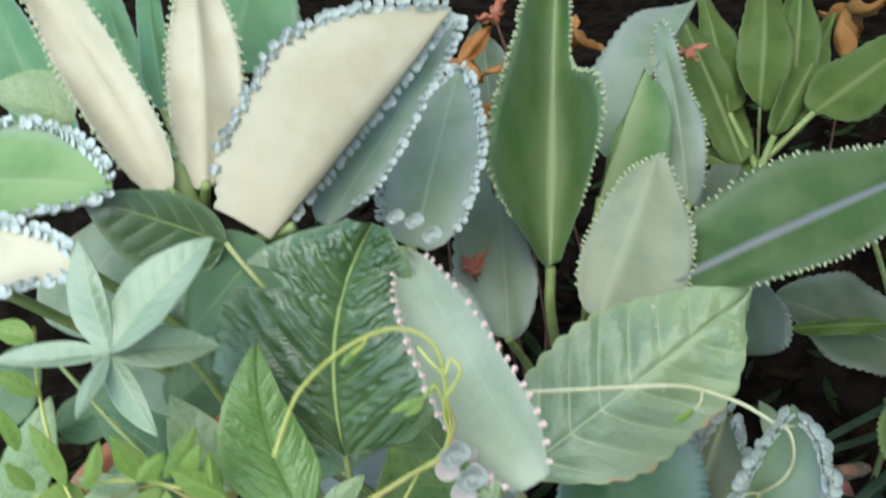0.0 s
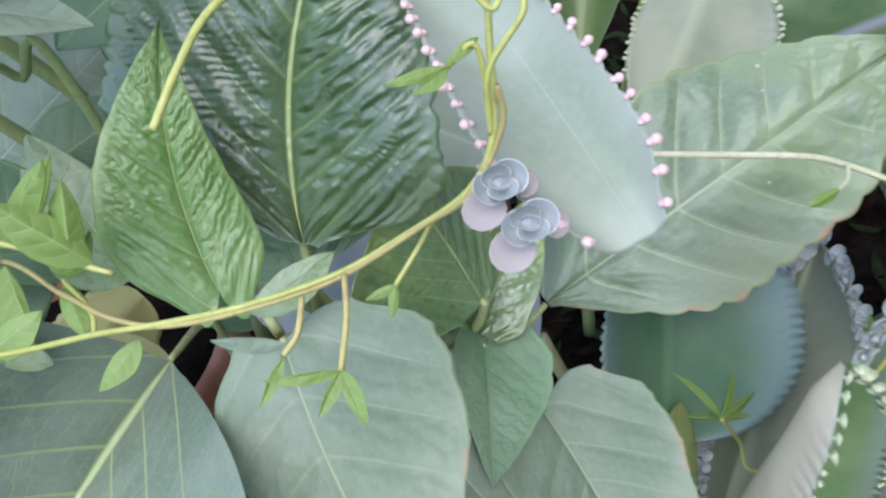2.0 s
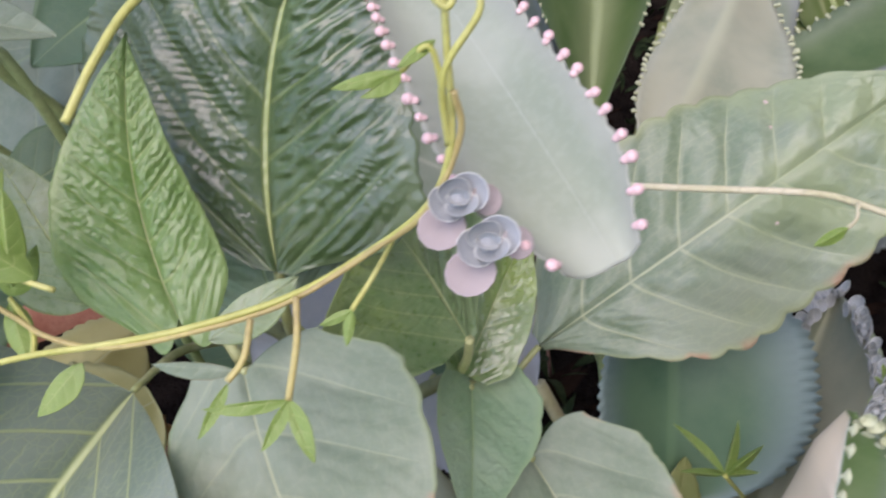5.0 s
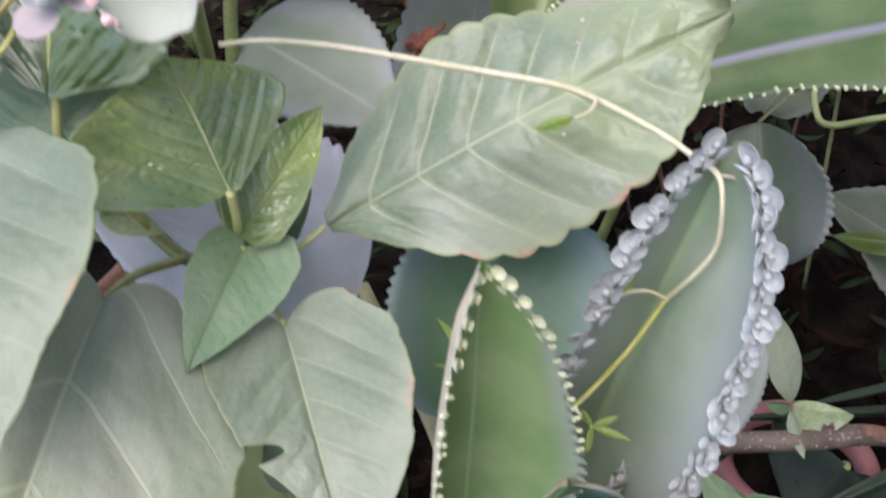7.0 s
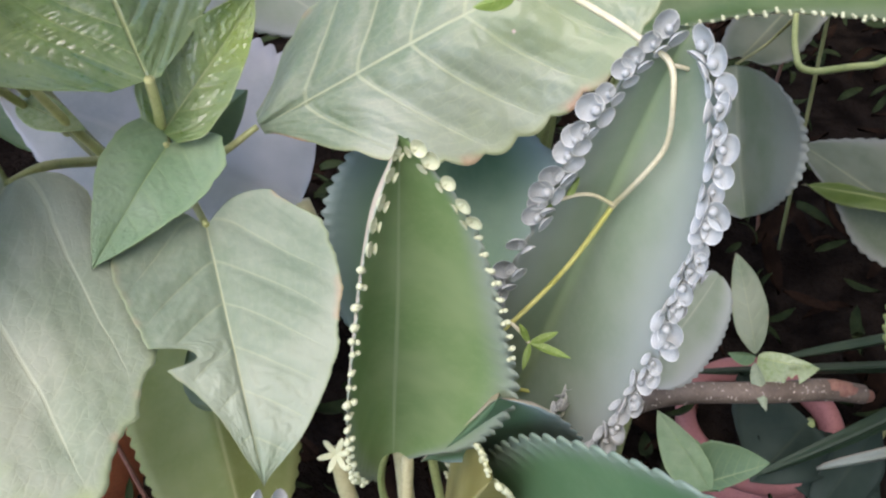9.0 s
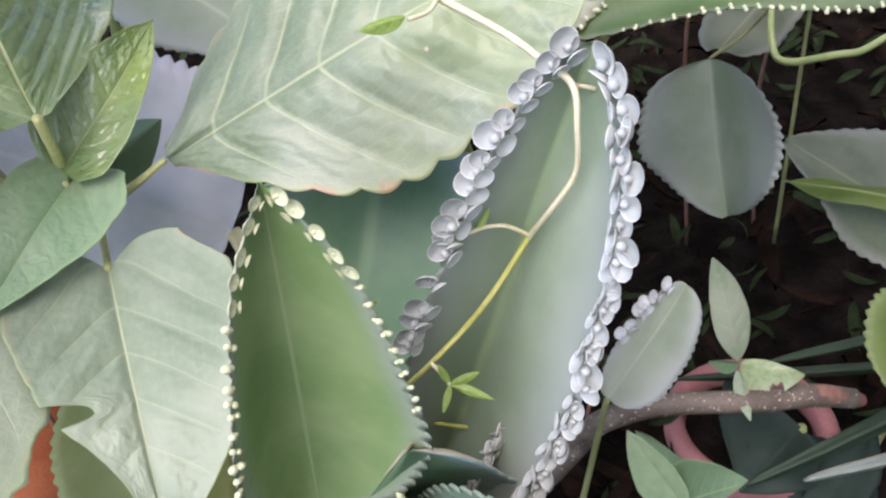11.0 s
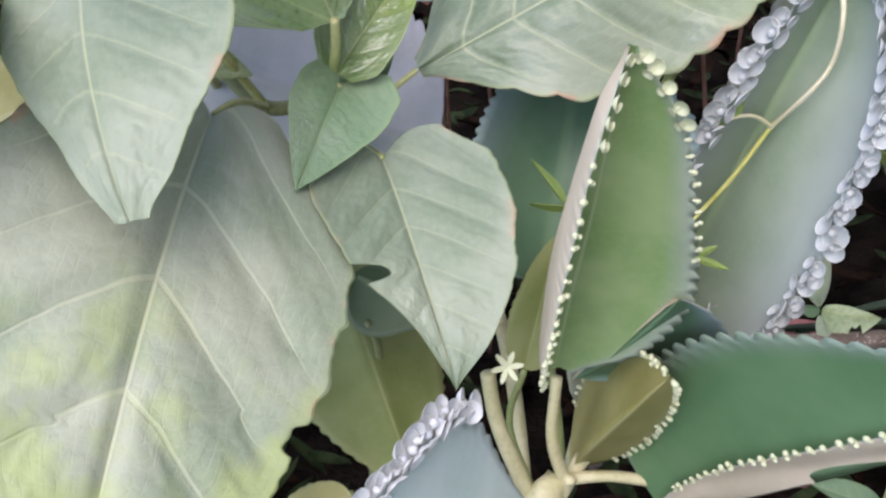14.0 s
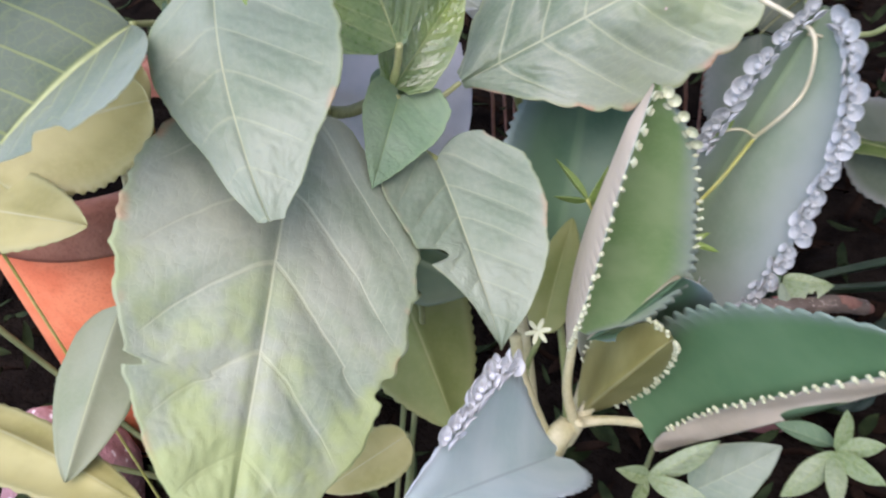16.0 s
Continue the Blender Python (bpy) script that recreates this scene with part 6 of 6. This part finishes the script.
tube("petiole", ((-0.0262, 0.2296, 0.3217), (-0.0282, 0.2416, 0.2717), (-0.0462, 0.2496, 0.0500)), (0.0014, 0.0016, 0.0018), WOODY, ground_left)
tube("petiole", ((-0.0216, 0.1813, 0.2827), (-0.0236, 0.1933, 0.2327), (-0.0416, 0.2013, 0.0500)), (0.0014, 0.0016, 0.0018), WOODY, ground_left)
tube("petiole", ((-0.0335, 0.2403, 0.3349), (-0.0355, 0.2523, 0.2849), (-0.0535, 0.2603, 0.0500)), (0.0014, 0.0016, 0.0018), WOODY, ground_left)
tube("vine_stem", ((-0.2000, 0.2400, 0.0500), (-0.2333, 0.2087, 0.4693), (-0.1805, 0.1946, 0.4911), (-0.1508, 0.1988, 0.4915), (-0.1297, 0.1989, 0.4962), (-0.1119, 0.1993, 0.4985), (-0.0919, 0.2013, 0.5010), (-0.0706, 0.2067, 0.5040), (-0.0541, 0.2109, 0.5109), (-0.0383, 0.2091, 0.5248), (-0.0321, 0.2101, 0.5387), (-0.0316, 0.2184, 0.5543), (-0.0322, 0.2235, 0.5664), (-0.0378, 0.2261, 0.5747), (-0.0469, 0.2251, 0.5795), (-0.0582, 0.2212, 0.5798), (-0.0690, 0.2135, 0.5787), (-0.0794, 0.2026, 0.5754), (-0.0843, 0.1925, 0.5707), (-0.0884, 0.1840, 0.5646)), 0.00078, VINE, creeper)
tube("vine_stem", ((-0.2189, 0.2217, 0.4821), (-0.1720, 0.2304, 0.4927), (-0.1413, 0.2117, 0.4973), (-0.1269, 0.2025, 0.4983), (-0.1120, 0.1988, 0.4980), (-0.0920, 0.2006, 0.5001), (-0.0707, 0.2060, 0.5031), (-0.0496, 0.2103, 0.5141), (-0.0377, 0.2073, 0.5257), (-0.0301, 0.2105, 0.5404), (-0.0305, 0.2117, 0.5495)), 0.00068, RED_VINE, creeper)
tube("vine_stem", ((-0.0399, 0.2820, 0.4711), (-0.0254, 0.2847, 0.4719), (-0.0006, 0.2836, 0.4716), (0.0337, 0.2876, 0.4650), (0.0649, 0.2906, 0.4592), (0.0791, 0.2900, 0.4549), (0.0972, 0.2844, 0.4489), (0.1087, 0.2732, 0.4478), (0.1157, 0.2701, 0.4440), (0.1177, 0.2649, 0.4357), (0.1176, 0.2647, 0.4227), (0.1128, 0.2632, 0.4131), (0.1053, 0.2674, 0.3984), (0.1053, 0.2666, 0.3986)), (0.0009, 0.0010, 0.0010, 0.0011, 0.0011, 0.0011, 0.0010, 0.0009, 0.0009, 0.0008, 0.0008, 0.0008, 0.0008, 0.0008), CREAM_VINE, creeper)
tube("vine_stem", ((0.1053, 0.2674, 0.3984), (0.0966, 0.2610, 0.3831), (0.0890, 0.2570, 0.3717), (0.0789, 0.2492, 0.3613), (0.0704, 0.2498, 0.3493)), 0.0008, VINE, creeper)
tube("tendril", ((0.1052, 0.2668, 0.3988), (0.0997, 0.2649, 0.4027), (0.0948, 0.2628, 0.4037), (0.0901, 0.2605, 0.4028)), 0.0006, CREAM_VINE, creeper)
tube("tendril", ((0.1150, 0.2753, 0.4410), (0.1179, 0.2747, 0.4412), (0.1206, 0.2750, 0.4405)), 0.0006, CREAM_VINE, creeper)
tube("tendril", ((0.0791, 0.2485, 0.3620), (0.0824, 0.2462, 0.3612), (0.0858, 0.2434, 0.3598)), 0.0006, CREAM_VINE, creeper)
tube("tendril", ((0.0788, 0.2885, 0.4563), (0.0773, 0.2830, 0.4549), (0.0734, 0.2785, 0.4548)), 0.0006, CREAM_VINE, creeper)
tube("tendril", ((-0.0785, 0.2017, 0.5024), (-0.0796, 0.1948, 0.4978), (-0.0829, 0.1907, 0.4951)), 0.0008, RED_VINE, creeper)
tube("tendril", ((-0.0685, 0.2054, 0.5052), (-0.0683, 0.1975, 0.4992), (-0.0702, 0.1887, 0.4909)), 0.0008, RED_VINE, creeper)
tube("tendril", ((-0.0473, 0.2135, 0.5128), (-0.0522, 0.2106, 0.5056), (-0.0572, 0.2054, 0.5005)), 0.0006, VINE, creeper)
tube("tendril", ((-0.0325, 0.2101, 0.5388), (-0.0320, 0.2118, 0.5529), (-0.0247, 0.2162, 0.5630), (-0.0276, 0.2195, 0.5671), (-0.0305, 0.2161, 0.5637), (-0.0348, 0.2187, 0.5673), (-0.0392, 0.2236, 0.5706)), 0.0007, VINE, creeper)
tube("tendril", ((-0.0324, 0.2135, 0.5427), (-0.0344, 0.2167, 0.5558), (-0.0402, 0.2154, 0.5521)), 0.0006, VINE, creeper)
tube("tendril", ((-0.0562, 0.2215, 0.5798), (-0.0576, 0.2199, 0.5782), (-0.0617, 0.2169, 0.5768)), 0.0006, VINE, creeper)
tube("tendril", ((-0.1301, 0.1996, 0.4955), (-0.1324, 0.2058, 0.4969), (-0.1433, 0.2174, 0.4964)), 0.0007, VINE, creeper)
tube("tendril", ((-0.2159, 0.2189, 0.5065), (-0.1913, 0.2194, 0.5108), (-0.1652, 0.2153, 0.5172), (-0.1481, 0.2120, 0.5150), (-0.1231, 0.2072, 0.5080)), 0.0007, VINE, creeper)
tube("tendril", ((-0.2141, 0.2722, 0.5551), (-0.2062, 0.2434, 0.5425), (-0.1940, 0.2133, 0.5197), (-0.1797, 0.1965, 0.4856)), 0.0008, VINE, creeper)
tube("bark", ((0.0600, 0.4000, 0.0400), (0.1000, 0.4200, 0.1000), (0.1165, 0.4058, 0.1482), (0.1474, 0.4186, 0.1549), (0.1978, 0.4302, 0.1564), (0.2317, 0.4474, 0.1485), (0.2550, 0.4570, 0.1398)), (0.008, 0.0072, 0.0068, 0.0064, 0.0064, 0.0068, 0.006), BARK, twig)
tube("broken_end", ((0.2308, 0.4468, 0.1499), (0.2384, 0.4501, 0.1476), (0.2531, 0.4558, 0.1406), (0.2604, 0.4584, 0.1377)), (0.0058, 0.0060, 0.0055, 0.0035), KNOB, twig, "reddish broken end")
tube("tendril", ((0.0425, 0.2541, 0.3670), (0.0550, 0.2623, 0.3372), (0.0608, 0.2596, 0.3211), (0.0890, 0.2665, 0.3108)), 0.0007, VINE, creeper)


# ---- rosettes of large plantlets on the pink-edged leaf, and a pale star at the standing leaf's foot ----
def rosette(name, place, size, mats, parent, label="", discs=True, star=False):
    """A plantlet grown large: broad round leaflets below, a rose of upright cupped ones above."""
    low = [((-0.42, -0.58, 0.0), 0.52, (-10, 6, 20), 0.2), ((0.58, -0.10, 0.06), 0.36, (-6, 24, -20), 0.22)] if discs else []
    rose = []
    for turn_, away, lift, wide_, tilt in ((20, 0.34, 0.16, 0.46, 30), (200, 0.34, 0.16, 0.44, 30), (110, 0.26, 0.26, 0.36, 44), (290, 0.26, 0.26, 0.36, 44), (60, 0.13, 0.36, 0.24, 58), (240, 0.13, 0.36, 0.24, 58)):
        c, s_ = math.cos(radians(turn_)), math.sin(radians(turn_))
        rose.append(((away * c, away * s_, lift), wide_, (s_ * tilt, -c * tilt, 0), 0.42))
    toward = Vector((0.12, -0.74, 0.66)).normalized()
    x = Vector((1, 0.15, 0)).normalized()
    y = toward.cross(x).normalized()
    m = Matrix.Translation(place) @ Matrix((y.cross(toward), y, toward)).transposed().to_4x4() @ Matrix.Scale(size, 4)
    made = []
    for cup in low:
        made.append(("broad_leaflet", cup_mesh("broad_leaflet", (cup,), (), mats[0], mats[0])))
    if star:
        made.append((name, blob_mesh(name, [((0.42 * math.cos(k), 0.42 * math.sin(k), 0.1), (0.46, 0.15, 0.07), (0, -18, math.degrees(k)), 0.1) for k in (0.2, 1.2, 2.3, 3.4, 4.4, 5.4)], mats[1], 14)))
    else:
        made.append((name, cup_mesh(name, rose, (((0, 0, 0.16), (0.22, 0.22, 0.18)),), mats[1], PLANTLET_RIM)))
    for kind, me in made:
        ob = new(kind, me)
        hang(ob, parent)
        ob.matrix_basis = m
        tagged(ob, label if kind == name else "broad pinkish round leaflet")


def named(plant, name):
    return next(o for o in plant.children if o.name.split(".")[0] == name)


pink_leaf = named(kalanchoe_back, "pink_edged_leaf")
ROSE = plain_material("rosette_blue_grey", (0.29, 0.325, 0.315), (0.38, 0.41, 0.39), 200.0, 0.5, 0.1)
BLUSH = plain_material("rosette_blush", (0.30, 0.265, 0.24), (0.37, 0.33, 0.30), 120.0, 0.5, 0.1)
rosette("plantlet_rosette", (-0.0318, 0.2085, 0.5270), 0.0092, (BLUSH, ROSE), pink_leaf, "blue-grey rosette of cupped round leaflets")
rosette("plantlet_rosette", (-0.0262, 0.2010, 0.5220), 0.0095, (BLUSH, ROSE), pink_leaf, "blue-grey rosette of cupped round leaflets")
rosette("plantlet_rosette", (0.0290, 0.2150, 0.3240), 0.0072, (BUD, BUD), named(kalanchoe, "standing_leaf"), "pale star-shaped plantlet", False, True)

rosette("plantlet_rosette", (-0.0747, 0.4163, 0.4848), 0.0085, (WHITE_PLANTLET, WHITE_PLANTLET), pink_leaf, "whitish rosette of round leaflets", False)
rosette("plantlet_rosette", (-0.0632, 0.4107, 0.4843), 0.0090, (WHITE_PLANTLET, WHITE_PLANTLET), pink_leaf, "whitish rosette of round leaflets", False)
rosette("plantlet_rosette", (-0.0526, 0.3976, 0.4831), 0.0090, (WHITE_PLANTLET, WHITE_PLANTLET), pink_leaf, "whitish rosette of round leaflets", False)


# ---- pots ----
def pot(name, place, high, top, foot, lip, mat, rim, label):
    """A clay pot with a thick turned rim, tapering to its foot, and the soil in it."""
    x, y = place
    ob = thing(name, (x, y, GROUND), label, "plant pot")
    wall_ = 0.006
    shell = [(0.0, 0.0), (foot - 0.003, 0.0), (foot, 0.003), (top - 0.008, high - lip), (top - 0.011, high - lip + 0.002), (foot - 0.004, 0.012), (0.0, 0.012)]
    band = [(top - 0.012, high - lip), (top - 0.002, high - lip - 0.001), (top, high - lip + 0.003), (top + 0.001, high - 0.005), (top - 0.002, high), (top - wall_ * 1.5, high), (top - wall_ * 2, high - 0.004), (top - 0.012, high - lip)]
    sides = 56
    for kind, outline, clay in (("body", shell, mat), ("rim", band, rim)):
        verts, faces = [], []
        for r, z in outline:
            for k in range(sides):
                a = 2 * math.pi * k / sides
                verts.append((x + r * math.cos(a), y + r * math.sin(a), GROUND + z))
        for i in range(len(outline) - 1):
            for k in range(sides):
                q, w = i * sides + k, i * sides + (k + 1) % sides
                faces.append((q, w, w + sides, q + sides))
        me = bpy.data.meshes.new(kind)
        me.from_pydata(verts, [], faces)
        part(kind, me, (clay,), ob, "brownish rim" if kind == "rim" and rim != mat else "")
    bm = bmesh.new()
    bmesh.ops.create_circle(bm, cap_ends=True, segments=40, radius=top - wall_ * 2 - 0.002)
    bmesh.ops.subdivide_edges(bm, edges=bm.edges[:], cuts=3, use_grid_fill=True)
    for v in bm.verts:
        v.co = (x + v.co.x, y + v.co.y, GROUND + high - lip * 0.7 + 0.004 * noise.noise(v.co * 60))
    me = bpy.data.meshes.new("soil")
    bm.to_mesh(me)
    bm.free()
    part("soil", me, (SOIL,), ob, "soil in the pot, darkened for shade")
    return ob


BROWN_CLAY = plain_material("brown_clay", (0.26, 0.10, 0.055), (0.36, 0.17, 0.10), 30.0, 0.8, 0.4)
pot("clay_pot", (-0.275, 0.375), 0.285, 0.090, 0.056, 0.038, TERRACOTTA, BROWN_CLAY, "orange terracotta flower pot with a thick rim")
pot("clay_pot", (0.207, 0.478), 0.084, 0.054, 0.042, 0.018, PINK_CLAY, PINK_CLAY, "small dull pink clay pot standing under a branch")


# ---- the soil's cover: dead leaves, undergrowth, stones, dried flowers ----
def scatter(name, count, region, size, lift, mats, label, category, seed, curl=0.5, slim=0.4):
    """Many small curled leaves lying or standing about, in one mesh."""
    rnd = random.Random(seed)
    verts, faces, slots = [], [], []
    for _ in range(count):
        x, y = rnd.uniform(*region[0]), rnd.uniform(*region[1])
        keep = all((x - a) ** 2 + (y - b) ** 2 > r * r for a, b, r in CLEAR)
        z = GROUND + 0.02 + rnd.uniform(*lift) if keep else GROUND + 0.012
        m = pose(x, y, z, rnd.uniform(-35, 35), rnd.uniform(-35, 35), rnd.uniform(0, 360)) @ Matrix.Scale(rnd.uniform(*size), 4)
        bend, k0, wide = rnd.uniform(-curl, curl), len(verts), slim * rnd.uniform(0.7, 1.2)
        n = 7
        for lay in (0, 1):
            for i in range(n):
                u = i / (n - 1)
                w = wide * (u**0.6 * (1 - u) ** 0.8) * 1.6
                for s in (-1, 0, 1):
                    verts.append(m @ Vector((s * w * 0.5, u - 0.5, bend * (u - 0.5) ** 2 * 2 + abs(s) * 0.12 * wide - lay * 0.012)))
        slot = rnd.randrange(len(mats))
        for i in range(n - 1):
            for j in (0, 1):
                q = k0 + i * 3 + j
                faces.append((q, q + 1, q + 4, q + 3))
                w_ = q + n * 3
                faces.append((w_, w_ + 3, w_ + 4, w_ + 1))
                slots += [slot, slot]
    me = bpy.data.meshes.new(name)
    me.from_pydata(verts, [], faces)
    me.polygons.foreach_set("material_index", slots)
    return tagged(part(name, me, mats), label, category, kind="stuff")


CLEAR = (((-0.275, 0.375)[0], (-0.275, 0.375)[1], 0.090), (0.207, 0.478, 0.054))
# undergrowth green with ground-level shade painted into it
SHADED_UNDERGROWTH = plain_material("undergrowth_shaded_green", (0.010, 0.018, 0.006), (0.024, 0.036, 0.013), 60.0, 0.7, 0.2, gloss=0.05)
scatter("leaf_litter", 900, ((-0.6, 0.8), (0.0, 1.3)), (0.03, 0.07), (0.0, 0.012), (LITTER, LITTER, LITTER), "brown dead leaves lying on the soil, darkened for shade", "leaf litter", 3)
scatter("undergrowth", 700, ((-0.6, 0.7), (0.45, 1.3)), (0.02, 0.05), (0.0, 0.10), (SHADED_UNDERGROWTH,), "small green ground leaves, coloured dark for shade", "undergrowth", 5)
scatter("undergrowth", 260, ((-0.5, 0.3), (0.05, 0.45)), (0.02, 0.05), (0.0, 0.08), (SHADED_UNDERGROWTH,), "small green ground leaves, coloured dark for shade", "undergrowth", 6)


def stone(place, size, seed, label):
    bm = bmesh.new()
    bmesh.ops.create_icosphere(bm, subdivisions=4, radius=1.0)
    for v in bm.verts:
        c = v.co.copy()
        k = 1 + 0.25 * noise.noise(c * 1.3 + Vector((seed, 0, 0))) + 0.08 * noise.noise(c * 4)
        v.co = Vector((c.x * size[0], c.y * size[1], c.z * size[2])) * k + Vector(place)
    me = bpy.data.meshes.new("stone")
    bm.to_mesh(me)
    bm.free()
    return tagged(part("stone", me, (STONE,)), label, "stone")


stone((-0.305, 0.272, GROUND + 0.03), (0.052, 0.042, 0.075), 1.0, "rough reddish stone lying on the soil")
stone((-0.27, 0.185, GROUND + 0.03), (0.055, 0.045, 0.065), 5.0, "rough reddish stone lying on the soil")


def dried(name, top, foot, mat, seed, label, bits=7, size=0.014):
    """A dead flower stalk with crumpled remains at its head."""
    rnd = random.Random(seed)
    top, foot = Vector(top), Vector(foot)
    ob = thing(name, foot, label, "dried flower")
    mid = (top + foot) / 2 + Vector((rnd.uniform(-0.03, 0.03), rnd.uniform(-0.03, 0.03), 0.02))
    tube("stalk", (foot, mid, top), (0.0016, 0.0014, 0.001), KNOB, ob, "", 6, 6)
    for _ in range(bits):
        d = Vector((rnd.uniform(-1, 1), rnd.uniform(-1, 1), rnd.uniform(-1, 0.6))).normalized()
        tip = top + d * size * rnd.uniform(0.8, 1.8)
        side = d.cross(Vector((rnd.uniform(-1, 1), 0.3, 0.8))).normalized() * size * 0.28
        leaf(ob, "dry_petal", top, tip, (top + tip) / 2 - side, (top + tip) / 2 + side, mat=mat, shape="lance", cup=0.5, sag=rnd.uniform(-0.2, 0.2), wave=0.06, nu=12, ns=3)
    return ob


dried("dried_flower", (-0.187, 0.307, 0.335), (-0.177, 0.337, GROUND + 0.005), "brown", 1, "crumpled orange-brown dead flower on a thin stalk", 7, 0.016)
dried("dried_flower", (-0.010, 0.701, 0.471), (0.000, 0.731, GROUND + 0.005), "dry", 2, "crumpled red dead flower on a thin stalk", 7, 0.014)
dried("dried_flower", (0.151, 0.711, 0.408), (0.161, 0.741, GROUND + 0.005), "dry", 3, "crumpled red dead flower on a thin stalk", 7, 0.013)
dried("dried_flower", (0.210, 0.733, 0.298), (0.220, 0.763, GROUND + 0.005), "dry", 4, "crumpled red dead flower on a thin stalk", 7, 0.012)
dried("dried_flower", (-0.043, 0.496, 0.370), (-0.033, 0.526, GROUND + 0.005), "dry", 5, "crumpled red dead flower on a thin stalk", 7, 0.013)
dried("dried_flower", (0.088, 0.468, 0.361), (0.098, 0.498, GROUND + 0.005), "dry", 6, "crumpled red dead flower on a thin stalk", 7, 0.012)
dried("dried_flower", (-0.063, 0.554, 0.377), (-0.053, 0.584, GROUND + 0.005), "dry", 7, "crumpled red dead flower on a thin stalk", 7, 0.014)
dried("dried_flower", (-0.060, 0.505, 0.347), (-0.050, 0.535, GROUND + 0.005), "dry", 8, "crumpled red dead flower on a thin stalk", 7, 0.014)
dried("dried_flower", (-0.025, 0.572, 0.460), (-0.015, 0.602, GROUND + 0.005), "brown", 9, "crumpled orange-brown dead flower on a thin stalk", 7, 0.016)
dried("dried_flower", (0.359, 0.901, 0.334), (0.369, 0.931, GROUND + 0.005), "brown", 10, "crumpled orange-brown dead flower on a thin stalk", 7, 0.040)
dried("dried_flower", (-0.002, 0.702, 0.424), (0.008, 0.732, GROUND + 0.005), "brown", 11, "crumpled orange-brown dead flower on a thin stalk", 7, 0.020)
dried("dead_leaf", (-0.030, 0.640, 0.400), (-0.020, 0.670, GROUND + 0.005), "brown", 12, "curled ochre dead leaf among the succulents", 6, 0.026)
dried("dead_leaf", (-0.045, 0.700, 0.430), (-0.035, 0.730, GROUND + 0.005), "brown", 13, "curled ochre dead leaf among the succulents", 6, 0.030)
dried("dead_leaf", (0.060, 0.800, 0.400), (0.070, 0.830, GROUND + 0.005), "brown", 14, "curled ochre dead leaf among the succulents", 6, 0.024)
